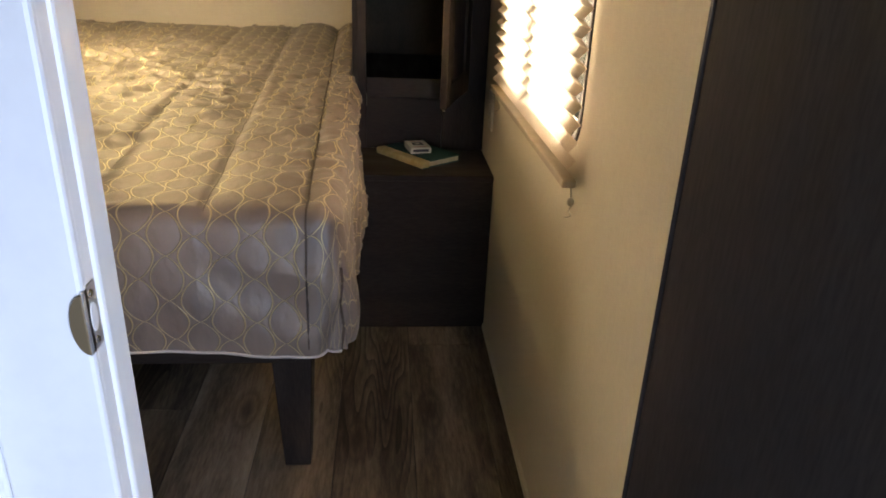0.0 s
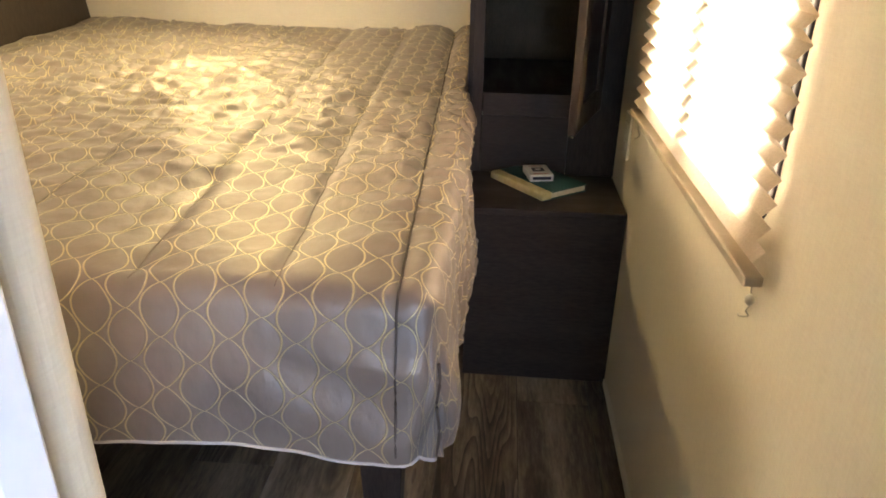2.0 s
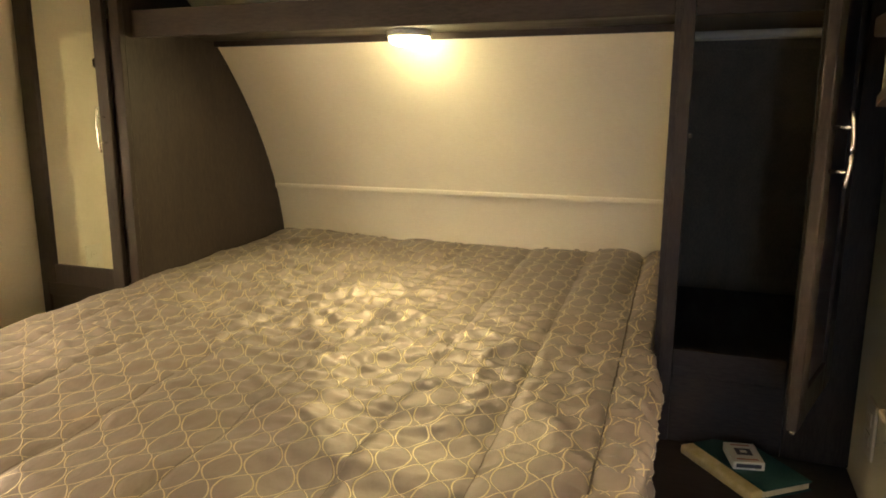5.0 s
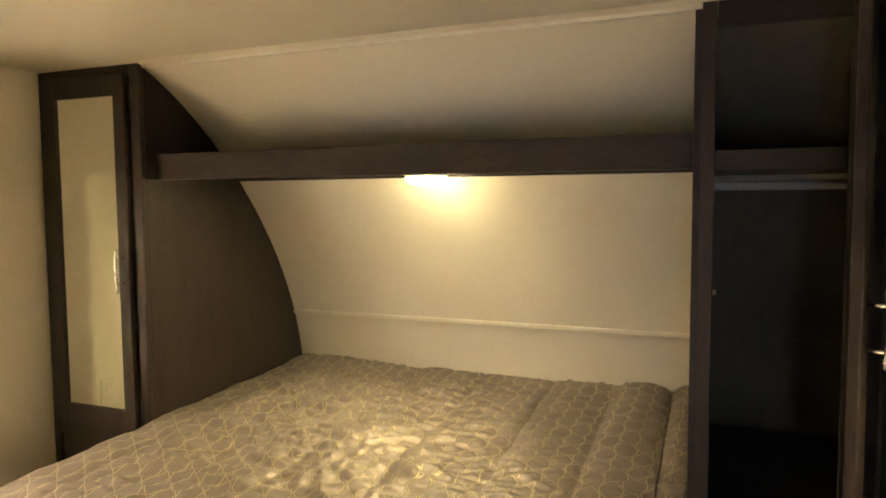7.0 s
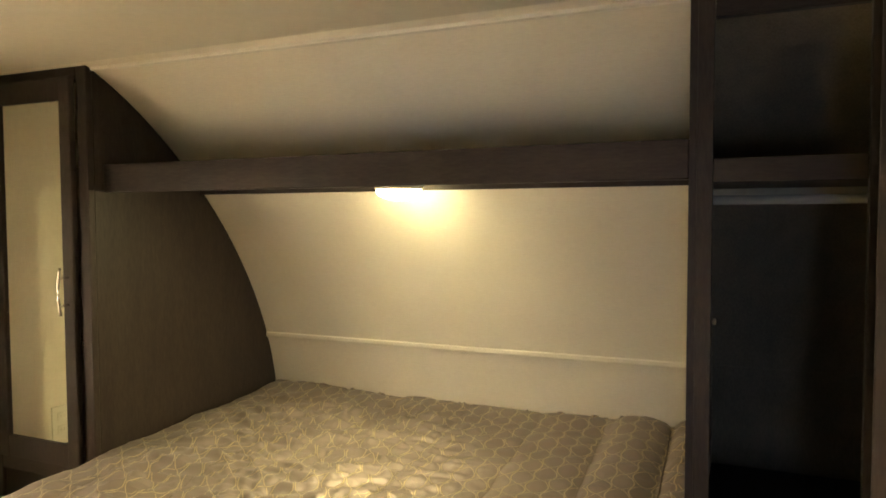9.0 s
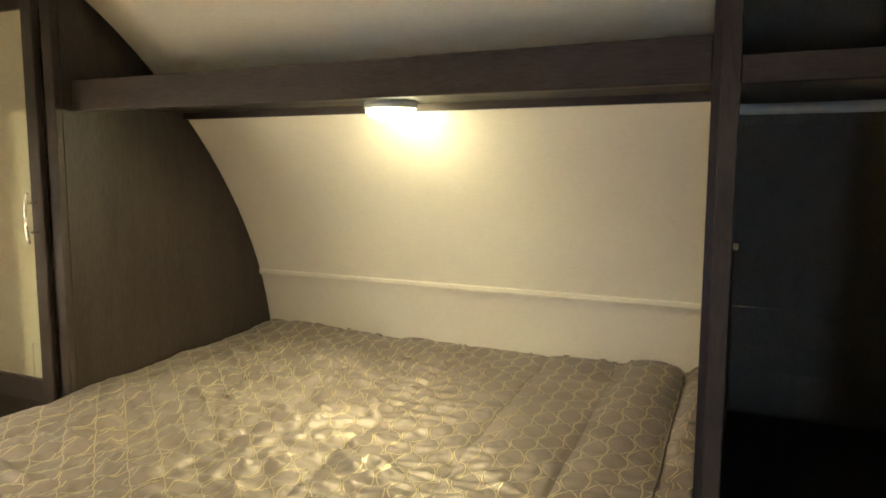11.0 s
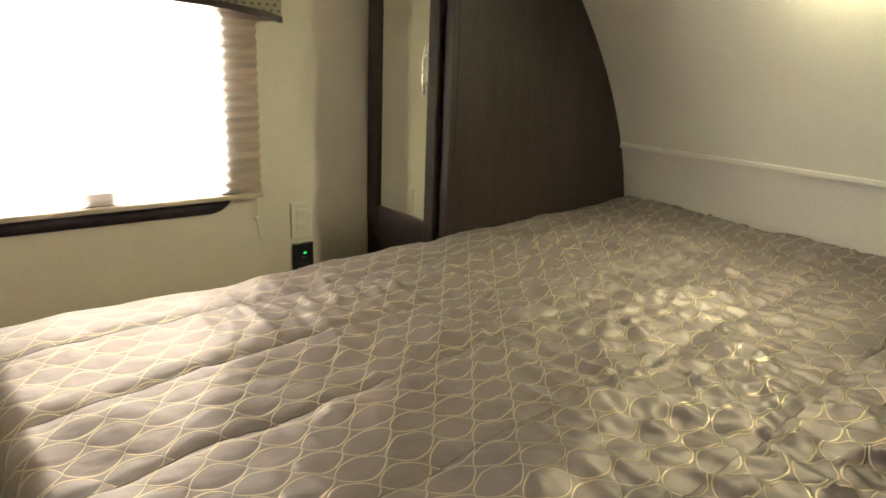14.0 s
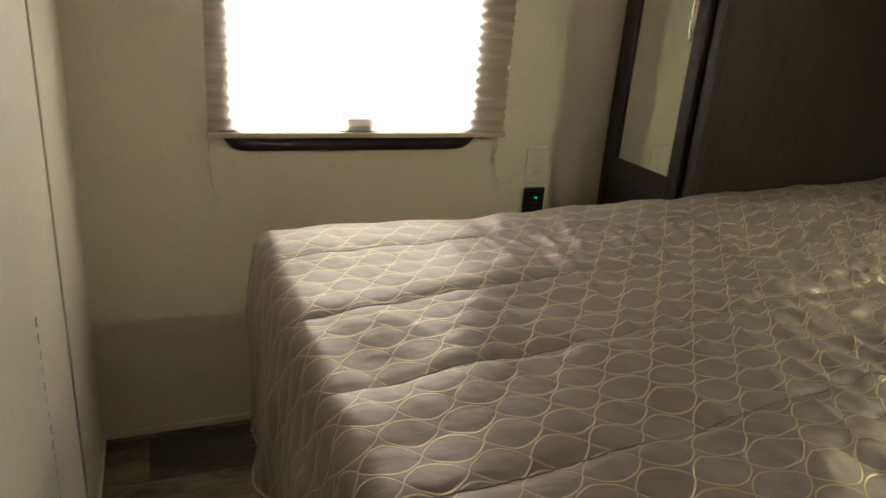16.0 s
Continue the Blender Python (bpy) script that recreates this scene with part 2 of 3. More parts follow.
def blind_material():
    m = bpy.data.materials.new("pleated_shade_fabric")
    m.use_nodes = True
    n, l = m.node_tree.nodes, m.node_tree.links
    n.remove(n["Principled BSDF"])
    dif, tra, mx = n.new("ShaderNodeBsdfDiffuse"), n.new("ShaderNodeBsdfTranslucent"), n.new("ShaderNodeMixShader")
    t = noise_tex(n, l, coords(n, l, (1, 1, 1)), 300, 3)
    r = ramp(n, [(0.3, (0.63, 0.53, 0.43)), (0.7, (0.74, 0.64, 0.54))])
    l.new(t, r.inputs[0])
    l.new(r.outputs[0], dif.inputs[0])
    l.new(r.outputs[0], tra.inputs[0])
    mx.inputs[0].default_value = 0.45
    l.new(dif.outputs[0], mx.inputs[1])
    l.new(tra.outputs[0], mx.inputs[2])
    l.new(mx.outputs[0], n["Material Output"].inputs[0])
    return m


BLIND = blind_material()


def glass_material():
    m, n, l, b = material("window_glass", (0.9, 0.93, 0.92), 0.02)
    b.inputs["Transmission Weight"].default_value = 1.0
    b.inputs["IOR"].default_value = 1.1
    return m


GLASS = glass_material()


def valance_fabric():
    # olive-tan cloth with rows of small dark dots, by cloth length
    m, n, l, b = material("dotted_valance_cloth", (0.3, 0.26, 0.17), 0.85)
    v = coords(n, l, (1, 1, 1))
    sep = n.new("ShaderNodeSeparateXYZ")
    l.new(v, sep.inputs[0])
    row = math_node(n, l, "DIVIDE", sep.outputs[2], 0.0155)
    odd = math_node(n, l, "MULTIPLY", math_node(n, l, "MODULO", math_node(n, l, "FLOOR", row), 2), 0.5)
    fx = math_node(n, l, "SUBTRACT", math_node(n, l, "FRACT", math_node(n, l, "ADD", math_node(n, l, "DIVIDE", sep.outputs[1], 0.022), odd)), 0.5)
    fz = math_node(n, l, "SUBTRACT", math_node(n, l, "FRACT", row), 0.5)
    d = math_node(n, l, "ADD", math_node(n, l, "MULTIPLY", fx, fx), math_node(n, l, "MULTIPLY", fz, fz))
    r = ramp(n, [(0.03, (0.13, 0.10, 0.065)), (0.08, (0.36, 0.32, 0.225))])
    l.new(d, r.inputs[0])
    l.new(r.outputs[0], b.inputs["Base Color"])
    bump(n, l, b, noise_tex(n, l, v, 500, 2), 0.3, 0.001)
    return m


VALCLOTH = valance_fabric()


def glow(name, colour, strength):
    m = bpy.data.materials.new(name)
    m.use_nodes = True
    b = m.node_tree.nodes["Principled BSDF"]
    b.inputs["Emission Color"].default_value = (*colour, 1)
    b.inputs["Emission Strength"].default_value = strength
    b.inputs["Base Color"].default_value = (*colour, 1)
    return m


LENS = glow("lamp_lens", (1.0, 0.87, 0.53), 62.0)
LED = glow("green_led", (0.05, 1.0, 0.15), 1.6)


# ---------------------------------------------------------------- mesh helpers
def box(x0, x1, y0, y1, z0, z1, bev=0.0, bm=None, seg=2):
    out = bm or bmesh.new()
    b = bmesh.new()
    bmesh.ops.create_cube(b, size=1)
    for v in b.verts:
        v.co = Vector(((x0 + x1) / 2 + v.co.x * (x1 - x0), (y0 + y1) / 2 + v.co.y * (y1 - y0), (z0 + z1) / 2 + v.co.z * (z1 - z0)))
    if bev:
        bmesh.ops.bevel(b, geom=b.edges[:], offset=bev, segments=seg, profile=0.5, affect="EDGES")
    if bm is None:
        return b
    me = bpy.data.meshes.new("tmp")
    b.to_mesh(me)
    b.free()
    out.from_mesh(me)
    bpy.data.meshes.remove(me)
    return out


def prism(points, axis, a, b, bev=0.0):
    """An outline of (u, v) pairs pushed along an axis from a to b."""
    bm = bmesh.new()

    def put(u, v, w):
        return ((w, u, v), (u, w, v), (u, v, w))[axis]
    lo = [bm.verts.new(put(u, v, a)) for u, v in points]
    hi = [bm.verts.new(put(u, v, b)) for u, v in points]
    bm.faces.new(lo)
    bm.faces.new(hi[::-1])
    for i in range(len(lo)):
        j = (i + 1) % len(lo)
        bm.faces.new((lo[i], hi[i], hi[j], lo[j]))
    bmesh.ops.recalc_face_normals(bm, faces=bm.faces[:])
    if bev:
        bmesh.ops.bevel(bm, geom=bm.edges[:], offset=bev, segments=2, profile=0.5, affect="EDGES")
    return bm


def tube(points, radius, sides=10, bm=None):
    bm = bm or bmesh.new()
    pts = [Vector(p) for p in points]
    rings = []
    for i, p in enumerate(pts):
        d = (pts[min(i + 1, len(pts) - 1)] - pts[max(i - 1, 0)]).normalized()
        q = d.to_track_quat("Z", "Y")
        rings.append([bm.verts.new(p + q @ Vector((radius * math.cos(k * 2 * math.pi / sides), radius * math.sin(k * 2 * math.pi / sides), 0))) for k in range(sides)])
    for r, s in zip(rings, rings[1:]):
        for k in range(sides):
            bm.faces.new((r[k], r[(k + 1) % sides], s[(k + 1) % sides], s[k]))
    bm.faces.new(rings[0][::-1])
    bm.faces.new(rings[-1])
    for f in bm.faces:
        f.smooth = True
    return bm


def lathe(profile, sides=32, centre=(0, 0, 0)):
    bm = bmesh.new()
    rings = []
    for r, z in profile:
        rings.append([bm.verts.new((centre[0] + r * math.cos(k * 2 * math.pi / sides), centre[1] + r * math.sin(k * 2 * math.pi / sides), centre[2] + z)) for k in range(sides)])
    for a, b in zip(rings, rings[1:]):
        for k in range(sides):
            bm.faces.new((a[k], a[(k + 1) % sides], b[(k + 1) % sides], b[k]))
    bm.faces.new(rings[0][::-1])
    bm.faces.new(rings[-1])
    bmesh.ops.recalc_face_normals(bm, faces=bm.faces[:])
    return bm


def mesh_ob(name, bm, mat, smooth=False):
    me = bpy.data.meshes.new(name)
    if smooth:
        for f in bm.faces:
            f.smooth = True
    bm.to_mesh(me)
    bm.free()
    me.materials.append(mat)
    return new(name, me)


def part(name, bm, mat, parent, label="", smooth=False):
    o = mesh_ob(name, bm, mat, smooth)
    o.parent = parent
    o.matrix_parent_inverse = parent.matrix_world.inverted()
    if label:
        tagged(o, label)
    return o


def thing(name, place, label, category, group=""):
    o = new(name)
    o.empty_display_size = 0.05
    o.location = place
    o.matrix_world = Matrix.Translation(place)
    return tagged(o, label, category, group)


def setting(name, bm, mat, label, category):
    return tagged(mesh_ob(name, bm, mat), label, category, kind="structure")


# ---------------------------------------------------------------- plan, in metres
XL, XR = -1.18, 1.23          # inner faces of the side walls
YR = -0.42                    # bedroom face of the rear partition
ZC = 1.87                     # ceiling
YF = 1.115                    # cabinet fronts
JX, JY = 0.668, -0.592        # door jamb


def cap_y(z):
    """The curved front wall: its y at the height z."""
    if z <= 0.70:
        return 1.95
    s = min(1.0, (z - 0.70) / 1.17)
    return 1.10 + 0.85 * max(0.0, 1 - s ** 1.85) ** 0.8


CAP_Z = [0.0, 0.4, 0.7] + [0.7 + 1.17 * math.sin(k * math.pi / 2 / 26) for k in range(1, 27)]

# ---------------------------------------------------------------- structure
sub = box(XL - 0.1, XR + 0.1, -3.2, 2.1, -0.06, -0.006)
floor = setting("floor", sub, JOINT, "grey-brown weathered wood-look plank floor", "floor")


def wall_with_hole(xa, xb, y0, y1, z0, z1, hy0, hy1, hz0, hz1):
    bm = box(xa, xb, y0, hy0, z0, z1)
    box(xa, xb, hy1, y1, z0, z1, bm=bm)
    box(xa, xb, hy0, hy1, z0, hz0, bm=bm)
    box(xa, xb, hy0, hy1, hz1, z1, bm=bm)
    return bm


MULL = 0.345                        # sash line of the right window
LW = (-0.045, 0.618, 0.86, 1.42)   # left window opening: y, y, z, z
RW = (-0.020, 0.665, 0.84, 1.40)      # right window opening
setting("wall_west", wall_with_hole(XL - 0.06, XL, -0.46, 2.05, 0, ZC, *LW), WALL, "cream linen-textured vinyl side wall", "wall")
setting("wall_east", wall_with_hole(XR, XR + 0.06, -1.2, 2.05, 0, ZC, *RW), WALL, "cream linen-textured vinyl side wall", "wall")
# front cap, curved up into the ceiling
cap = bmesh.new()
rows = []
for z in CAP_Z:
    rows.append([cap.verts.new((x, cap_y(z) + dy, z)) for x, dy in ((XL, 0), (XR, 0), (XR, 0.05), (XL, 0.05))])
for a, b in zip(rows, rows[1:]):
    for i in range(4):
        cap.faces.new((a[i], a[(i + 1) % 4], b[(i + 1) % 4], b[i]))
bmesh.ops.recalc_face_normals(cap, faces=cap.faces[:])
setting("wall_north", cap, WALL, "cream vinyl front wall curving into the ceiling", "wall")
for f in bpy.data.objects["wall_north"].data.polygons:
    f.use_smooth = True
bpy.data.objects["wall_north"].data.set_sharp_from_angle(angle=radians(40))
setting("ceiling", box(XL - 0.06, XR + 0.06, -3.2, 1.2, ZC, ZC + 0.05), CEILING, "flat cream vinyl ceiling", "ceiling")
setting("trim_ceiling", box(-0.757, 0.796, cap_y(1.856) - 0.014, cap_y(1.856) + 0.006, 1.853, 1.8695, 0.003), TRIM, "thin cream seam strip at the ceiling", "trim")
# rear partition: straight stretch, splayed return, and the doorway
rear = box(XL - 0.06, 0.42, YR - 0.045, YR, 0, ZC)
nose = [(0.593 + 0.037 * math.cos(radians(a)), -0.520 + 0.037 * math.sin(radians(a))) for a in range(60, -81, -10)]
bm2 = prism([(0.42, YR)] + nose + [(0.600, JY + 0.0005), (0.545, JY + 0.0005), (0.42, YR - 0.045)], 2, 0, ZC)
setting("wall_south", rear, WALL, "cream vinyl partition wall", "wall")
setting("wall_south_return", bm2, WALL, "cream vinyl partition end with a rounded corner", "wall")
setting("wall_hall", box(-0.9, 0.56, -0.70, -0.665, 0, ZC), WHITE, "white hall side of the partition", "wall")
# unseen walls added to enclose the hall's light; the entry lamp stands at the opening
setting("wall_hall_west", box(-0.95, -0.9, -3.2, -0.665, 0, ZC), TRIM, "unseen cream wall added to enclose the hall", "wall")
setting("wall_hall_south", wall_with_hole(-0.95, XR, -3.25, -3.2, 0, ZC, -3.24, -3.21, 0.8, 0.81), TRIM, "unseen cream end wall added to enclose the hall", "wall")
setting("wall_hall_east", wall_with_hole(XR, XR + 0.06, -3.2, -1.2, 0, ZC, -2.0, -1.22, 0.05, 1.82), TRIM, "unseen cream wall added to enclose the hall, with an opening at the entry lamp", "wall")
setting("wall_over_door", box(JX, XR, -0.69, -0.60, 1.80, ZC), WHITE, "white header over the doorway", "wall")
setting("batten", prism([(cap_y(1.0) + dy, z) for dy, z in ((0.02, 0.997), (0.02, 1.020), (-0.005, 1.0195), (-0.013, 1.015), (-0.013, 1.005), (-0.009, 0.998))], 0, -0.76, 0.796), WALL, "cream batten strip across the front wall", "trim")
setting("trim_partition_seam", tube([(-0.73, YR + 0.001, 0.02), (-0.73, YR + 0.001, ZC)], 0.004, 6), TRIM, "thin vinyl seam on the partition", "trim")
# small white boxes stand in for a row of light dashes on the partition
light_dashes = bmesh.new()
for k in range(14):
    box(-0.433, -0.427, YR + 0.0003, YR + 0.0025, 0.36 + 0.028 * k, 0.375 + 0.028 * k, bm=light_dashes)
setting("trim_light_dashes", light_dashes, WHITE, "row of white strips standing in for dashes of light on the partition", "trim")
# low edge strips along the walls
setting("baseboard_west", box(XL, XL + 0.008, YR, 1.1, 0, 0.022, 0.003), TRIM, "thin cream strip at the floor", "baseboard")
setting("baseboard_south", box(XL + 0.009, 0.42, YR, YR + 0.008, 0, 0.022, 0.003), TRIM, "thin cream strip at the floor", "baseboard")
setting("baseboard_east", box(XR - 0.008, XR, -0.65, 0.82, 0, 0.022, 0.003), TRIM, "thin cream strip at the floor", "baseboard")

# ---------------------------------------------------------------- doorway
door = thing("door_1", (JX, -0.64, 0), "white painted door frame with a steel strike plate", "door frame")
tagged(door, kind="structure")
part("casing", box(0.575, JX - 0.001, -0.664, -0.652, 0, 1.86, 0.004), WHITE, door)
part("casing_board", box(0.30, 0.574, -0.664, -0.646, 0, 1.86, 0.003), WHITE, door)
part("jamb", box(0.615, JX - 0.003, -0.652, -0.6325, 0, 1.86, 0.002), WHITE, door)
part("stop", box(0.612, JX, -0.632, JY, 0, 1.86, 0.004), WHITE, door)
plate = bmesh.new()
box(JX - 0.0028, JX - 0.0010, -0.6655, -0.640, 0.832, 0.890, 0.0008, bm=plate)
strike = part("strike_plate", plate, STEEL, door, "steel strike plate")
arc = [(JX - 0.001 - 0.0125 * math.sin(k / 14 * math.pi), 0.861 - 0.027 * math.cos(k / 14 * math.pi)) for k in range(15)]
part("lip", prism(arc, 1, -0.6675, -0.6655, 0.0006), BRASS, strike, "half-round brass-toned lip")
flat = Matrix.Rotation(radians(90), 4, "Y")
hole = part("latch_hole", lathe([(0.0085, 0), (0.0085, 0.0006)], 20), WHITE, strike, "pale latch opening")
hole.matrix_world = Matrix.Translation((JX - 0.0009, -0.6510, 0.861)) @ flat @ Matrix.Diagonal((1.5, 0.75, 1, 1))
for dz in (-0.021, 0.021):
    screw = part("screw", lathe([(0.0035, 0), (0.0025, 0.0012)], 14), CHROME, strike)
    screw.matrix_world = Matrix.Translation((JX - 0.0009, -0.6510, 0.861 + dz)) @ flat

side = thing("wardrobe", (1.185, -0.9, 0), "tall charcoal laminate wardrobe side panel with a glossy edge", "wardrobe")
part("side_panel", box(1.133, XR - 0.001, -1.15, -0.664, 0, 1.865, 0.002), PANEL, side)
part("edge_band", box(1.131, 1.153, -0.6635, -0.657, 0, 1.865, 0.003), EDGE, side, "glossy dark edge band")

# ---------------------------------------------------------------- windows, shades, valances
def window(name, wall_x, inward, op, frame_w, proud):
    y0, y1, z0, z1 = op
    w = thing(name, (wall_x - inward * 0.03, (y0 + y1) / 2, z0), "dark-framed window behind a pleated shade", "window")
    tagged(w, kind="structure")
    # rounded frame ring on the inner face of the wall
    r, t = 0.07, frame_w

    def outline(g):
        pts = []
        for cy, cz, a0 in ((y1 + g - r, z1 + g - r, 0), (y0 - g + r, z1 + g - r, 90), (y0 - g + r, z0 - g + r, 180), (y1 + g - r, z0 - g + r, 270)):
            pts += [(cy + r * math.cos(radians(a0 + k * 15)), cz + r * math.sin(radians(a0 + k * 15))) for k in range(7)]
        return pts
    bm = bmesh.new()
    o, i = outline(t), outline(0.0)
    va = [[bm.verts.new((x, y, z)) for y, z in q] for q, x in ((o, wall_x), (o, wall_x + inward * proud * 0.7), (i, wall_x + inward * proud), (i, wall_x - inward * 0.05))]
    for a, b in zip(va, va[1:]):
        for k in range(len(o)):
            j = (k + 1) % len(o)
            bm.faces.new((a[k], a[j], b[j], b[k]))
    bmesh.ops.recalc_face_normals(bm, faces=bm.faces[:])
    part("window_frame", bm, FRAME, w, "dark plastic window frame with rounded corners", True)
    xs = sorted((wall_x - inward * 0.040, wall_x - inward * 0.044))
    g = part("pane", box(*xs, y0, y1, z0, z1), GLASS, w, "clear window pane")
    g.visible_shadow = False
    return w


def shade(name, wall_x, inward, y0, y1, z0, z1, label):
    s = thing(name, (wall_x + inward * 0.03, (y0 + y1) / 2, z0), label, "window shade", "pleated window shades")
    pitch, depth = 0.029, 0.014
    n = int((z1 - z0 - 0.02) / pitch * 2)
    bm = bmesh.new()
    rows = []
    xc = wall_x + inward * 0.026
    for k in range(n + 1):
        x = xc + inward * depth * (0.5 if k % 2 else -0.5)
        z = z0 + 0.016 + (z1 - z0 - 0.02) * k / n
        rows.append([bm.verts.new((x + inward * 0.0015 * noise.noise((y * 6, k, 3)), y, z + 0.002 * noise.noise((y * 3, k * 0.7, 1)))) for y in [y0 + (y1 - y0) * q / 16 for q in range(17)]])
    for a, b in zip(rows, rows[1:]):
        for q in range(16):
            bm.faces.new((a[q], a[q + 1], b[q + 1], b[q]))
    part("pleats", bm, BLIND, s, "cream pleated fabric")
    xs = sorted((xc - inward * 0.011, xc + inward * 0.013))
    part("bottom_rail", box(*xs, y0 - 0.004, y1 + 0.004, z0, z0 + 0.014, 0.003), RAIL, s, "tan bottom rail")
    return s


def tassel(y, z, wall_x, inward, drop, top):
    c = thing("shade_cord", (wall_x + inward * 0.004, y, z), "thin shade cord with a small clip on the wall", "cord", "shade cords")
    part("clip", lathe([(0.003, 0), (0.0062, 0.004), (0.0062, 0.010), (0.003, 0.014)], 14, (wall_x + inward * 0.009, y, z - 0.008)), PLASTIC if inward > 0 else CORD, c, "clear plastic clip", True)
    part("cord", tube([(wall_x + inward * 0.012, y + 0.002, top), (wall_x + inward * 0.009, y, z + 0.008)], 0.0011, 6), CORD, c)
    n = 9
    part("cord_tail", tube([(wall_x + inward * (0.006 + 0.004 * math.sin(k)), y + 0.03 * (k / n) ** 1.5, z - 0.008 - drop * math.sin(k / n * 1.6)) for k in range(n + 1)], 0.0011, 6), CORD, c)
    return c


def valance(name, wall_x, inward, y0, y1, zb, zt, label):
    v = thing(name, (wall_x + inward * 0.05, (y0 + y1) / 2, zb), label, "valance", "window valances")
    xf = wall_x + inward * 0.085
    rise = 0.042
    n = 24
    yy = [y0 + (y1 - y0) * k / n for k in range(n + 1)]
    low = [zb + rise * (1 - ((2 * k / n) - 1) ** 2) ** 0.75 for k in range(n + 1)]
    xs = sorted((xf - inward * 0.014, xf))
    part("front", prism([(y, z + 0.014) for y, z in zip(yy, low)] + [(y1, zt - 0.034), (y0, zt - 0.034)], 0, *xs), VALCLOTH, v, "dotted olive fabric front")
    xs = sorted((xf - inward * 0.020, xf + inward * 0.006))
    part("arched_trim", prism([(y, z) for y, z in zip(yy, low)] + [(y, z + 0.016) for y, z in reversed(list(zip(yy, low)))], 0, *xs), VALWOOD, v, "dark arched wood trim")
    xs = sorted((wall_x + inward * 0.001, xf + inward * 0.018))
    part("cornice", box(*xs, y0 - 0.02, y1 + 0.02, zt - 0.033, zt, 0.005), VALWOOD, v, "dark wood cornice board")
    xs = sorted((wall_x + inward * 0.001, xf - inward * 0.0145))
    for ya, yb in ((y0, y0 + 0.012), (y1 - 0.012, y1)):
        part("return", box(*xs, ya, yb, zb + 0.004, zt - 0.034, 0.002), VALCLOTH, v)
    return v


w1 = window("window_1", XL, 1, LW, 0.034, 0.014)
part("latch", box(XL - 0.02, XL + 0.013, 0.250, 0.331, 0.868, 0.930, 0.004), FRAME, w1, "dark latch block")
part("lower_sash", box(XL - 0.030, XL + 0.006, LW[0] + 0.03, LW[1] - 0.03, 0.861, 0.893, 0.004), FRAME, w1, "dark lower sash rail")
w2 = window("window_2", XR, -1, RW, 0.014, 0.003)
part("mullion", box(XR - 0.002, XR + 0.034, MULL - 0.024, MULL + 0.024, 0.84, 1.40, 0.002), FRAME, w2, "dark sliding-sash mullion")
shade("pleated_shade", XL, 1, -0.107, 0.728, 0.866, 1.47, "cream pleated shade drawn down over the window")
shade("pleated_shade", XR, -1, -0.090, 0.765, 0.790, 1.47, "cream pleated shade drawn down beside the nightstand")
valance("valance", XL, 1, -0.15, 0.778, 1.357, 1.488, "dark wood and dotted fabric valance above the shade")
valance("valance", XR, -1, -0.06, 0.80, 1.315, 1.46, "dark wood and dotted fabric valance above the shade")
tassel(0.718, 0.798, XL, 1, 0.07, 0.866)
tassel(-0.106, 0.803, XL, 1, 0.10, 0.866)
tassel(-0.05, 0.752, XR, -1, 0.03, 0.785)
tassel(0.80, 0.774, XR, -1, 0.05, 0.80)


# ---------------------------------------------------------------- wall outlets
def outlet(y, z, wall_x, inward, label):
    o = thing("wall_outlet", (wall_x, y, z), label, "outlet", "wall outlets")
    xs = sorted((wall_x + inward * 0.0005, wall_x + inward * 0.007))
    part("cover_plate", box(*xs, y - 0.036, y + 0.036, z - 0.058, z + 0.058, 0.003), PLASTIC, o)
    for dz in (-0.022, 0.022):
        xs = sorted((wall_x + inward * 0.0068, wall_x + inward * 0.009))
        part("socket", box(*xs, y - 0.017, y + 0.017, z + dz - 0.014, z + dz + 0.014, 0.0009), PLASTIC, o)
        for dy in (-0.006, 0.006):
            xs = sorted((wall_x + inward * 0.0088, wall_x + inward * 0.0095))
            part("slot", box(*xs, y + dy - 0.001, y + dy + 0.001, z + dz - 0.003, z + dz + 0.006), RAIL, o)
    return o


outlet(0.868, 0.772, XL, 1, "ivory double socket outlet on the cream wall")
outlet(0.955, 0.69, XR, -1, "ivory double socket outlet above the nightstand")
usb = thing("usb_charger", (XL, 0.870, 0.66), "black wall charger socket with a green light", "charger socket")
part("plate", box(XL + 0.0005, XL + 0.012, 0.835, 0.906, 0.600, 0.700, 0.003), BLACK, usb)
part("port", box(XL + 0.0119, XL + 0.0128, 0.853, 0.871, 0.628, 0.640), INK, usb)
part("port", box(XL + 0.0119, XL + 0.0128, 0.875, 0.893, 0.628, 0.640), INK, usb)
part("badge", box(XL + 0.0119, XL + 0.0127, 0.864, 0.884, 0.650, 0.653), CHROME, usb)
part("indicator", box(XL + 0.0119, XL + 0.0135, 0.871, 0.879, 0.665, 0.669, 0.0004), LED, usb, "glowing green indicator")


# ---------------------------------------------------------------- cabinets at the head of the bed
def side_outline(y0, z0, z1, gap=0.003):
    zs = [z0] + [z for z in CAP_Z if z0 < z < z1] + [z1]
    return [(y0, z0)] + [(max(y0 + 0.001, cap_y(z) - gap), z) for z in zs] + [(y0, z1)]


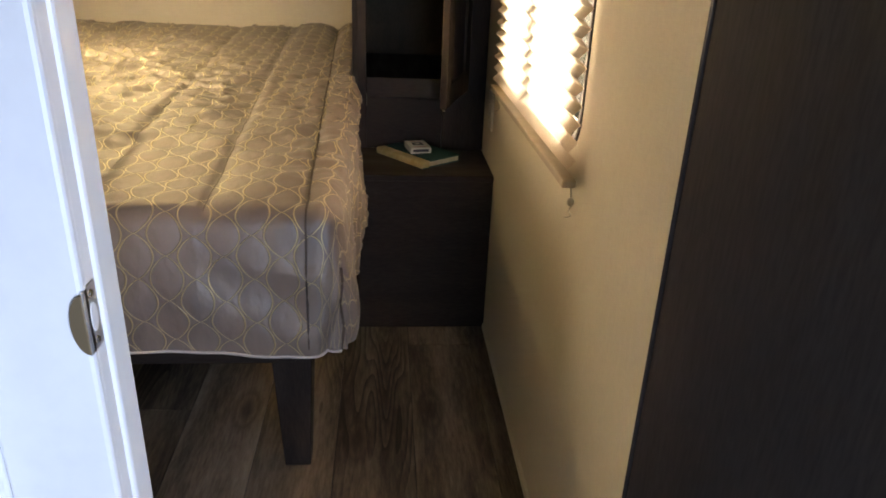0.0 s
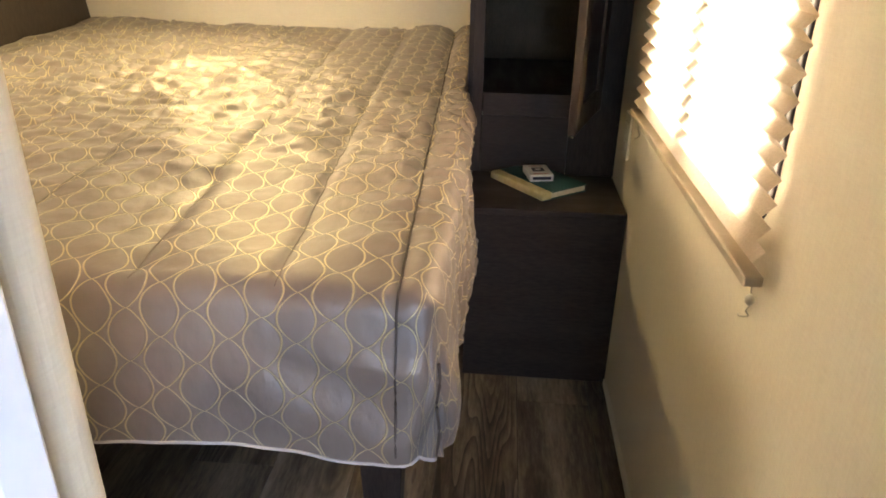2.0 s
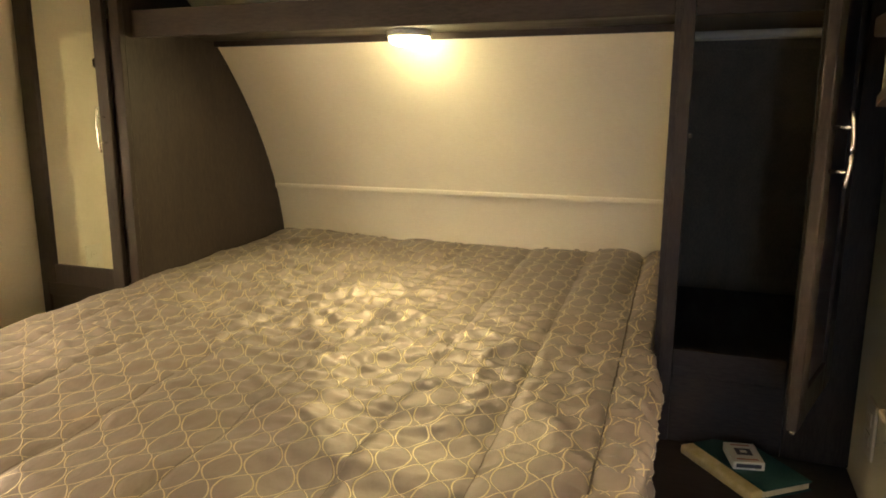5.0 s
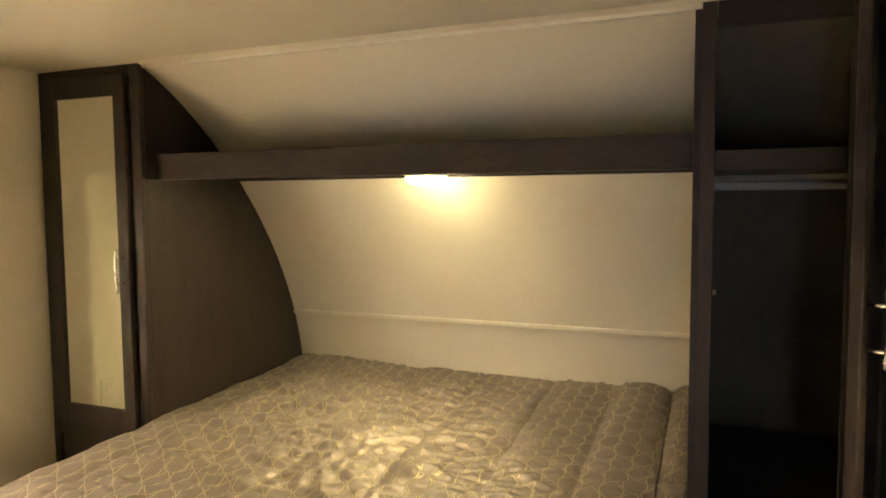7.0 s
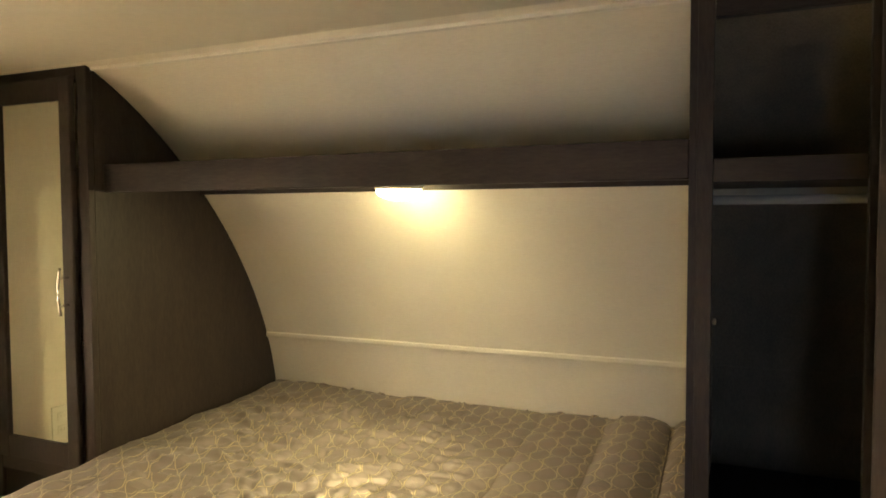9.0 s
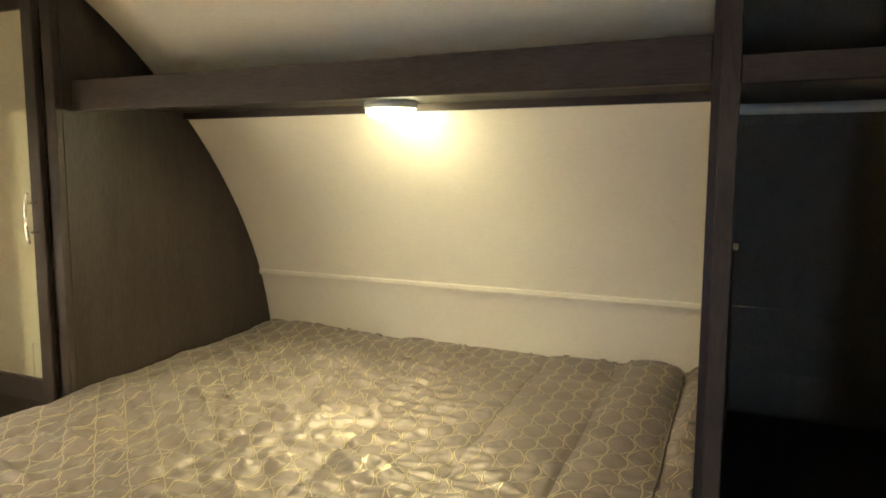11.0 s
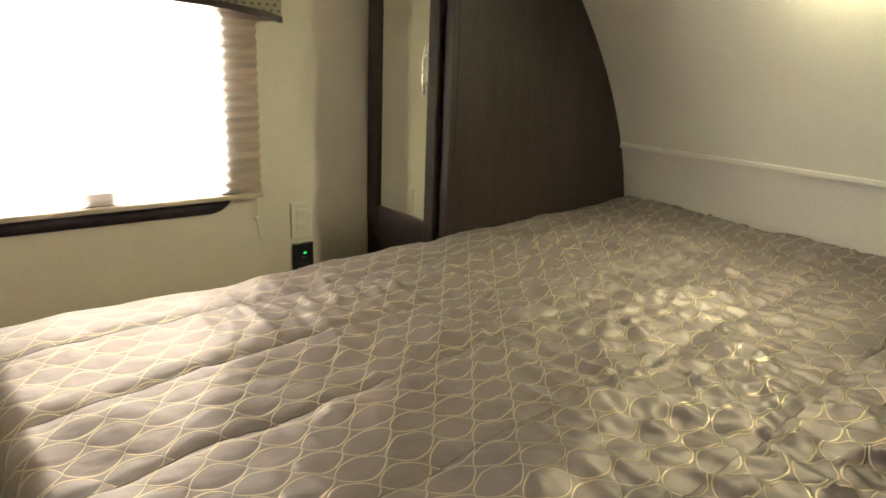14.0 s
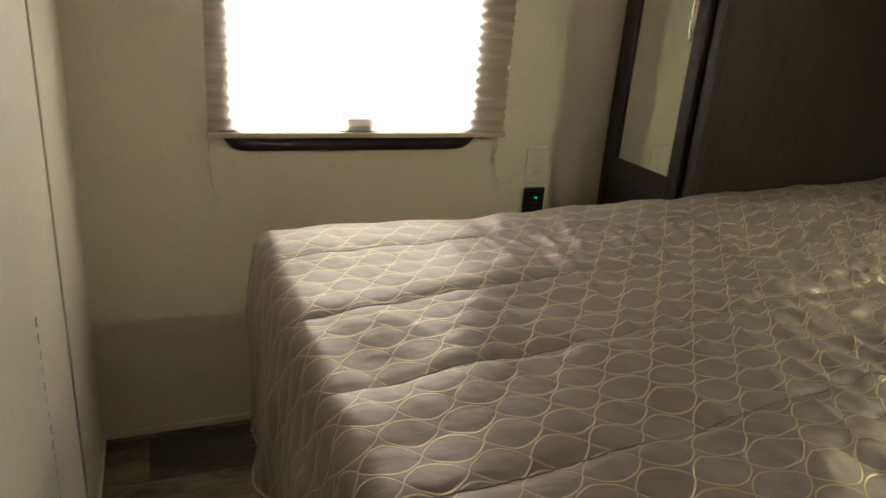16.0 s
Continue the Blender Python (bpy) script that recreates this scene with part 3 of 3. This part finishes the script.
def handle(parent, place, turn):
    # bowed bar pull on two posts, built along z, standing off along -y
    o = part("handle", tube([(0, -0.026 - 0.007 * math.cos(k / 12 * math.pi - math.pi / 2), -0.066 + 0.132 * k / 12) for k in range(13)], 0.0042, 10), CHROME, parent, "bowed satin nickel bar handle")
    me = o.data
    bm = bmesh.new()
    bm.from_mesh(me)
    for z in (-0.038, 0.038):
        tube([(0, 0, z), (0, -0.031, z)], 0.0036, 10, bm)
    bm.to_mesh(me)
    bm.free()
    o.matrix_world = Matrix.Translation(place) @ turn
    return o


def mirror_door(cab, m, w, h, label, pull, pane=True, grip=0.50, st2=0.064):
    """A framed mirror door, hinge at the origin, its leaf along -x, its outer face to -y."""
    st, t = 0.064, 0.02
    d = part("door", bmesh.new(), WOOD_Z, cab, label)
    bm = bmesh.new()
    box(-w, -w + st, -t, 0, 0, h, 0.003, bm=bm)
    box(-st2, 0, -t, 0, 0, h, 0.003, bm=bm)
    box(-w + st - 0.001, -st2 + 0.001, -t + 0.001, -0.001, 0.001, st, 0.002, bm=bm)
    box(-w + st - 0.001, -st2 + 0.001, -t + 0.001, -0.001, h - st, h - 0.001, 0.002, bm=bm)
    bm.to_mesh(d.data)
    bm.free()
    d.matrix_world = m
    bpy.context.view_layer.update()
    # without pane, a black panel stands in for a mirror reflecting dark surroundings
    mi = part("mirror" if pane else "panel", box(-w + st - 0.002, -st2 + 0.002, -0.012, -0.008, st - 0.002, h - st + 0.002), MIRROR if pane else FRAME, d, "plain mirror pane" if pane else "")
    mi.matrix_parent_inverse = Matrix()
    b = part("back_board", box(-w + st - 0.003, -st2 + 0.003, -0.0078, -0.003, st - 0.003, h - st + 0.003), WOOD_Z, d)
    b.matrix_parent_inverse = Matrix()
    hd = handle(d, (0, 0, 0), Matrix())
    hd.matrix_parent_inverse = Matrix()
    hd.matrix_basis = Matrix.Translation((pull, -t, grip))
    return d


# the cabinet by the west wall: closed mirror door
lc = thing("wardrobe_cabinet", ((XL - 0.76) / 2, 1.5, 0), "tall espresso laminate cabinet with a closed mirror door", "cabinet", "bedside cabinets")
part("side_panel", prism(side_outline(YF + 0.022, 0.0, ZC - 0.002), 0, -0.780, -0.760), WOOD_Z, lc, "tall side panel with a curved back edge")
part("stile", box(XL + 0.001, XL + 0.030, YF, YF + 0.020, 0, ZC - 0.002, 0.002), WOOD_Z, lc)
part("stile", box(-0.798, -0.758, YF, YF + 0.020, 0, ZC - 0.002, 0.003), WOOD_Z, lc)
part("top_rail", box(XL + 0.031, -0.799, YF, YF + 0.020, ZC - 0.045, ZC - 0.002, 0.002), WOOD_X, lc)
part("middle_rail", box(XL + 0.031, -0.799, YF, YF + 0.020, 0.700, 0.745, 0.002), WOOD_X, lc)
part("lower_panel", box(XL + 0.031, -0.799, YF + 0.010, YF + 0.018, 0.03, 0.699), WOOD_Z, lc)
part("kick_rail", box(XL + 0.031, -0.799, YF, YF + 0.020, 0.0, 0.06, 0.002), WOOD_X, lc)
part("back_lining", box(XL + 0.001, -0.781, YF + 0.30, YF + 0.31, 0.0, 1.62), INSIDE, lc)
mirror_door(lc, Matrix.Translation((-0.800, YF - 0.001, 0.748)), 0.352, 1.090, "framed mirror door, closed", -0.021, st2=0.042)

# the cabinet by the east wall: its door stands open
rc = thing("wardrobe_cabinet", ((XR + 0.80) / 2, 1.5, 0), "tall espresso laminate wardrobe with its door standing open", "cabinet", "bedside cabinets")
part("side_panel", prism(side_outline(YF + 0.022, 0.0, ZC - 0.002), 0, 0.797, 0.815), WOOD_Z, rc, "tall side panel with a curved back edge")
part("stile", box(0.812, 0.841, YF, YF + 0.020, 0.522, ZC - 0.002, 0.002), WOOD_Z, rc)
part("stile", box(1.090, XR - 0.001, YF, YF + 0.020, 0.522, ZC - 0.002, 0.002), WOOD_Z, rc)
part("top_rail", box(0.842, 1.089, YF, YF + 0.020, 1.812, ZC - 0.002, 0.002), WOOD_X, rc)
part("middle_rail", box(0.842, 1.089, YF, YF + 0.020, 1.512, 1.556, 0.002), WOOD_X, rc)
part("bottom_rail", box(0.842, 1.089, YF, YF + 0.020, 0.690, 0.755, 0.002), WOOD_X, rc)
part("lower_panel", box(0.842, 1.089, YF + 0.006, YF + 0.018, 0.522, 0.689), WOOD_X, rc)
part("upper_shelf", box(0.816, XR - 0.002, YF + 0.021, 1.55, 1.515, 1.533), INSIDE, rc)
part("floor_board", box(0.816, XR - 0.002, YF + 0.021, 1.93, 0.700, 0.716), WOOD_Y, rc)
part("hanging_rod", tube([(0.816, 1.25, 1.482), (XR - 0.002, 1.25, 1.482)], 0.0095, 14), ROD, rc, "pale metal hanging rod")
part("wall_lining", prism(side_outline(1.4, 0.70, 1.50)[1:-1] + [(max(1.2, cap_y(z) - 0.014), z) for z in reversed([q for q in CAP_Z if 0.70 < q < 1.50])], 0, 0.816, XR - 0.001), INSIDE, rc)
part("upper_lining", prism([(max(1.16, cap_y(z) - 0.004), z) for z in [q / 100 for q in range(154, 186, 3)]] + [(max(1.15, cap_y(z) - 0.014), z) for z in [q / 100 for q in range(184, 152, -3)]], 0, 0.816, XR - 0.001), INSIDE, rc)
part("lining_seam", box(0.817, XR - 0.002, 1.872, 1.890, 1.020, 1.030), INSIDE, rc)
part("catch", box(0.8415, 0.850, YF + 0.004, YF + 0.016, 1.247, 1.258, 0.002), BRASS, rc, "small dull metal door catch")
ang = 72.5
mirror_door(rc, Matrix.Translation((1.152, YF - 0.004, 0.722)) @ Matrix.Rotation(radians(ang), 4, "Z"), 0.318, 1.110, "framed mirror door, standing open, its dark reflection put in as a black panel", -0.286, False, 0.52)
rd = [o for o in rc.children if o.name.startswith("door")][0]
bumper = part("bumper", lathe([(0.004, 0), (0.005, 0.003), (0.003, 0.006)], 12, (-0.312, -0.010, -0.006)), CHROME, rd, "small metal bumper")
bumper.matrix_parent_inverse = Matrix()

# nightstand
ns = thing("nightstand", (1.025, 0.97, 0), "espresso laminate nightstand built in beside the bed", "nightstand")
part("top", box(0.818, XR - 0.001, 0.826, YF + 0.018, 0.500, 0.519, 0.003), WOOD_X, ns)
part("front_panel", box(0.822, XR - 0.001, 0.832, 0.850, 0.0, 0.4995, 0.002), WOOD_X, ns)
part("side_panel", box(0.822, 0.840, 0.851, 1.90, 0.0, 0.4995), WOOD_Y, ns)

# shelf bridging the two cabinets, with its lamp
sh = thing("overbed_shelf", (0, 1.3, 1.51), "espresso laminate shelf spanning above the bed", "shelf")
part("front_board", box(-0.759, 0.796, 1.165, 1.184, 1.521, 1.600, 0.003), WOOD_X, sh)
part("shelf_board", box(-0.759, 0.796, 1.1845, 1.56, 1.5447, 1.562), WOOD_X, sh)
part("rear_cleat", box(-0.759, 0.796, 1.545, 1.563, 1.5255, 1.5446), WOOD_X, sh)
PX, PY = 0.017, 1.465
lamp = thing("puck_lamp", (PX, PY, 1.5445), "round white puck lamp glowing warm under the shelf", "lamp")
part("housing", lathe([(0.056, 0.0), (0.067, 0.004), (0.067, 0.018), (0.062, 0.0213)], 36, (PX, PY, 1.5232)), PLASTIC, lamp, "round white housing", True)
dome = [(0.062 * math.sin(k * math.pi / 16), -0.024 * math.cos(k * math.pi / 16)) for k in range(1, 9)]
part("lens", lathe(dome + [(0.062, 0.0025)], 36, (PX, PY, 1.5207)), LENS, lamp, "frosted glowing lens", True)

# ---------------------------------------------------------------- bed
BX0, BX1, BY0, BY1 = -0.76, 0.815, -0.01, 1.93


def bed_top(x, y):
    return 0.735 + 0.033 * max(0.0, y) + (0.012 if x < -0.2 else 0.0) * min(1.0, (-0.2 - x) / 0.4)


bed = thing("bed", (0, 1.0, 0), "bed with a dark wooden platform on tapered legs", "bed")
part("platform", box(-0.72, 0.72, 0.10, 1.92, 0.33, 0.45, 0.01), WOOD_X, bed, "dark wooden platform")
part("mattress", box(-0.75, 0.75, 0.05, 1.925, 0.451, 0.70, 0.05, seg=3), MATTRESS, bed)
for lx, ly in ((0.70, 0.205), (-0.70, 0.205), (0.70, 1.75), (-0.70, 1.75)):
    b = bmesh.new()
    bmesh.ops.create_cube(b, size=1)
    for v in b.verts:
        k = 0.030 if v.co.z < 0 else 0.045
        v.co = Vector((lx + math.copysign(k, v.co.x), ly + math.copysign(k, v.co.y), 0.0 if v.co.z < 0 else 0.3295))
    bmesh.ops.bevel(b, geom=b.edges[:], offset=0.003, segments=2, profile=0.5, affect="EDGES")
    part("leg", b, WOOD_Z, bed)

SEAMS = (-0.59, -0.35, -0.125, 0.13, 0.385, 0.595)


def pipe_u(v):
    return 0.768 - 0.035 * max(v, 0.0)


def spread_point(u, v):
    """Cloth coordinates in metres to a place: flat on top, round over the edges, hanging down the sides."""
    ax = max(u - (BX1 - 0.03), (BX0 + 0.02) - u, 0.0)
    ay = max(BY0 - v, 0.0)
    d = max(ax, ay)
    cx = min(max(u, BX0 + 0.02), BX1 - 0.03)
    cy = max(v, BY0)
    right = u > 0
    R = 0.044
    if d <= 0:
        h, drop, dirx, diry = 0, 0, 0, 0
    else:
        th = math.pi / 2 * ay / (ax + ay)
        dirx, diry = math.cos(th) * (1 if right else -1), -math.sin(th)
        arc = R * math.pi / 2
        if d < arc:
            h, drop = R * math.sin(d / R), R * (1 - math.cos(d / R))
        else:
            e = d - arc
            # the cloth hangs lower at the far corner of the foot
            low = min(1.0, max(0.0, (0.25 - cx) / 0.9)) if ay > 0 or not right else 0.0
            e = e * (1.0 + 1.0 * low)
            wave = 0.5 + 0.5 * math.sin((u - v) * 15 + 1.5 * math.sin((u - v) * 5))
            h, drop = R + 0.012 * math.sin(min(e, 0.25) / 0.25 * math.pi) + 0.012 * wave * e / 0.2, R + e
            if right and ax >= ay and v > 0.55:
                # pressed in beside the nightstand
                h -= min(1.0, (v - 0.55) / 0.25) * 0.055
    x, y = cx + dirx * h, cy + diry * h
    lim = 0.793 + 0.10 * min(1.0, max(0.0, (1.05 - v) / 0.45))
    x = min(x, lim)
    if v > 1.0:
        x = max(x, -0.7565)
    z = bed_top(x, cy) - drop
    flat = max(0.0, 1 - d / 0.12)
    # puffed quilting, creases and slack
    near = min(1.0, max(0.12, (v - 0.1) / 1.0)) * min(1.0, max(0.25, (1.93 - v) / 0.15))
    near *= min(1.0, max(0.2, (u + 0.78) / 0.25))
    # smoothed flat towards the pillow corner
    near *= 1 - 0.8 * min(1.0, max(0.0, (u + 0.05) / 0.35)) * min(1.0, max(0.0, (v - 0.85) / 0.4))
    w1 = noise.noise((u * 4.5 + 0.8 * noise.noise((u * 3, v * 3, 8)), v * 12, 4.1))
    w2 = noise.noise((u * 10, v * 21 + 1.5 * noise.noise((u * 4, v * 4, 2)), 6.1))
    w3 = noise.noise((u * 17 + v * 9, v * 17 - u * 8, 7.3))
    z += flat * (0.013 * noise.noise((u * 2.4, v * 2.1, 0.3)) + 0.010 * noise.noise((u * 6.5, v * 9.0, 1.7)))
    z += flat * near * (0.013 * (1 - abs(w1)) ** 7 + 0.010 * (1 - abs(w2)) ** 6 + 0.003 * (1 - abs(w3)) ** 4 - 0.006)
    fold = noise.noise((u * 2.6 + v * 1.1, v * 8.5 - u * 2.2 + 0.9 * noise.noise((u * 2, v * 2, 5)), 21.4))
    fine = noise.noise((u * 5.5 - v * 1.5, v * 19 + u * 3 + 1.2 * noise.noise((u * 3, v * 5, 15)), 31.7))
    body = min(1.0, max(0.0, (v - 0.35) / 0.4)) * min(1.0, max(0.0, (0.55 - u) / 0.3))
    z += flat * near * (0.012 * (1 - abs(fold)) ** 9 - 0.0015) + flat * body * near * 0.009 * ((1 - abs(fine)) ** 8 - 0.15)
    w4 = noise.noise((u * 13 + 2 * noise.noise((u * 6, v * 6, 3)), v * 34, 11.3))
    w5 = noise.noise((u * 30, v * 26, 12.7))
    z += flat * max(near, 0.2) * (0.0028 * (1 - abs(w4)) ** 5 + 0.0011 * w5)
    if u > 0.66:
        # crinkled along the piped edge
        pk = min(1.0, (u - 0.66) / 0.08) * min(1.0, max(0.0, (v - 0.02) / 0.25))
        c1 = noise.noise((u * 9 - v * 6, v * 26 + u * 5, 14.9))
        c2 = noise.noise((u * 22 + v * 9, v * 40 - u * 12, 3.9))
        k = pk * (0.013 * (1 - abs(c1)) ** 3 + 0.004 * (1 - abs(c2)) ** 3 + 0.001 * w5 - 0.006)
        x, z = x + dirx * k, z + (k if d < 0.06 else 0.3 * k)
        x = min(x, lim)
    for s in SEAMS:
        q = (u - s + 0.045 * max(v, 0.0)) / 0.022
        if abs(q) < 3:
            z -= (0.0022 * math.exp(-0.7 * q * q) + 0.0036 * math.exp(-6 * q * q)) * (flat if d > 0 else 1)
    q = (u - pipe_u(v)) / 0.013
    z -= 0.005 * math.exp(-q * q) if abs(q) < 3 else 0
    if v > 1.80:
        z += 0.012 * min(1, (v - 1.80) / 0.1) + 0.003 * noise.noise((u * 9, v * 12, 9))
    if v > 1.2:
        # rolled puffs on both sides of the piping, where the pillow edge is tucked
        rise = min(1.0, (v - 1.2) / 0.5)
        rise = rise * rise * (3 - 2 * rise)
        for ua, ub, high in ((0.535, 0.700, 0.026), (0.715, 0.80, 0.022)):
            if ua < u < ub:
                z += high * rise * math.sin((u - ua) / (ub - ua) * math.pi) ** 0.8
    if d > 0.13:
        k = 0.014 * noise.noise((u * 5 + v * 3, v * 7, 2.2)) + 0.007 * noise.noise((u * 12, v * 13, 5.2))
        x, y = x + dirx * k, y + diry * k
    return Vector((x, y, z))


hang, step = 0.303, 0.0080
u0, u1, v0, v1 = BX0 + 0.02 - hang, BX1 - 0.03 + hang, BY0 - hang, 1.955
nu, nv = int((u1 - u0) / step), int((v1 - v0) / step)
verts, faces, uvs = [], [], []
for j in range(nv + 1):
    for i in range(nu + 1):
        u, v = u0 + (u1 - u0) * i / nu, v0 + (v1 - v0) * j / nv
        p = spread_point(u, v)
        p.y = min(p.y, cap_y(p.z) - 0.004)
        verts.append(p)
        uvs.append((u, v))
for j in range(nv):
    for i in range(nu):
        a = j * (nu + 1) + i
        faces.append((a, a + 1, a + nu + 2, a + nu + 1))
me = bpy.data.meshes.new("bedspread")
me.from_pydata(verts, [], faces)
layer = me.uv_layers.new(name="UVMap")
for lp in me.loops:
    layer.data[lp.index].uv = uvs[lp.vertex_index]
for f in me.polygons:
    f.use_smooth = True
me.materials.append(SPREAD)
cloth = new("cloth", me)
spread = thing("bedspread", (0, 1.0, 0.74), "taupe satin bedspread with gold ogee loops, rumpled over the bed", "bedspread")
cloth.parent = spread
cloth.matrix_parent_inverse = spread.matrix_world.inverted()
sol = cloth.modifiers.new("thickness", "SOLIDIFY")
sol.thickness, sol.offset = 0.006, -1
hem = [spread_point(u0 + (u1 - u0) * i / 90, v0) for i in range(91)]
part("hem_cord", tube([p + Vector((0, 0, 0.001)) for p in hem], 0.0030, 8), HEM, spread, "pale corded hem")
edge = [spread_point(pipe_u(v), v) + Vector((0, 0, 0.003)) for v in [BY0 - hang + 0.02 + (1.93 - BY0 + hang - 0.03) * k / 120 for k in range(121)]]
part("piping", tube(edge, 0.0019, 6), PIPING, spread, "dark piping cord along the edge")
# stitch lines, coloured dark to stand in for shade in the seam creases
for s in SEAMS:
    run = [spread_point(s - 0.045 * max(v, 0.0), v) + Vector((0, 0, 0.0006)) for v in [BY0 - 0.02 + (1.90 - BY0) * k / 150 for k in range(151)]]
    part("quilt_seam", tube(run, 0.0010, 5), STITCH_SHADE, spread)
tuck = [spread_point(BX1 - 0.03 + q, BY0 - q) + Vector((0.0025, -0.0025, 0)) for q in [0.135 + 0.17 * k / 20 for k in range(21)]]
part("corner_tuck", tube(tuck, 0.0026, 6), PIPING, spread, "dark corner tuck")

# ---------------------------------------------------------------- things on the nightstand
zt = 0.5192
bk = thing("book", (1.0, 1.0, zt), "worn hardback book with teal cloth and pale spine", "book")


def placed(bm, m):
    bmesh.ops.transform(bm, matrix=m, verts=bm.verts[:])
    return bm


# spine runs from (0.875, 1.045) to (1.024, 0.857)
bm_m = Matrix.Translation((1.003, 1.022, zt)) @ Matrix.Rotation(math.atan2(0.857 - 1.045, 1.024 - 0.875), 4, "Z")
part("pages", placed(box(-0.110, 0.110, -0.060, 0.082, 0.003, 0.0185, 0.001), bm_m), PAPER, bk, "yellowed page block")
part("back_cover", placed(box(-0.114, 0.114, -0.070, 0.086, 0.0, 0.0028, 0.001), bm_m), GREEN_CLOTH, bk)
part("front_cover", placed(box(-0.114, 0.114, -0.040, 0.086, 0.0187, 0.0216, 0.001), bm_m), GREEN_CLOTH, bk, "teal cloth front cover")
part("spine", placed(box(-0.1145, 0.1145, -0.076, -0.0405, 0.0005, 0.0225, 0.006, seg=3), bm_m), TAN, bk, "yellowed cloth spine")

cd = thing("card_box", (1.005, 1.02, zt + 0.0216), "small white card box with dark printing on the book", "box")
cm = Matrix.Translation((1.007, 1.034, zt + 0.0218)) @ Matrix.Rotation(radians(12), 4, "Z")
part("carton", placed(box(-0.033, 0.033, -0.046, 0.046, 0, 0.019, 0.0012), cm), CARD, cd)
part("printed_panel", placed(box(-0.017, 0.017, -0.014, 0.018, 0.0191, 0.0194), cm), INK, cd, "dark printed panel")
part("printed_face", placed(box(-0.007, 0.007, -0.003, 0.009, 0.0195, 0.0198), cm), CARD, cd)
part("printed_bar", placed(box(-0.020, 0.020, 0.031, 0.036, 0.0191, 0.0194), cm), RED, cd, "dull red printed bar")
part("printed_bar", placed(box(-0.022, 0.022, -0.036, -0.031, 0.0191, 0.0194), cm), RED, cd, "dull red printed bar")
part("side_print", placed(box(-0.026, 0.026, -0.0464, -0.0461, 0.005, 0.014), cm), INK, cd, "dark printing")

# ---------------------------------------------------------------- floor planks
PW = 0.194
xs0 = 1.173 - 13 * PW
cols = 14
JOINTS = {9: -0.085, 10: -0.42, 11: -0.122, 12: -0.50, 8: 0.40, 7: -0.25}     # where a board ends, by row
plank_mesh = {}
for c in range(cols):
    xa = max(XL + 0.001, xs0 + c * PW)
    xb = min(XR - 0.001, xs0 + (c + 1) * PW)
    if xb - xa < 0.01:
        continue
    y = JOINTS.get(c, 0.55 + 0.37 * (c % 3)) - 4.88
    while y < 2.0:  # boards laid end to end
        ya, yb = max(y, -3.19), min(y + 1.22, 1.99)
        if yb - ya > 0.02:
            key = (round(xb - xa, 4), round(yb - ya, 4))
            if key not in plank_mesh:
                b = box(-(key[0] - 0.002) / 2, (key[0] - 0.002) / 2, -(key[1] - 0.002) / 2, (key[1] - 0.002) / 2, -0.006, 0.0, 0.0012, seg=1)
                pm = bpy.data.meshes.new("plank")
                b.to_mesh(pm)
                b.free()
                pm.materials.append(FLOOR)
                plank_mesh[key] = pm
            o = new("plank", plank_mesh[key])
            o.location = ((xa + xb) / 2, (ya + yb) / 2, 0)
            o.parent = floor
        y += 1.22
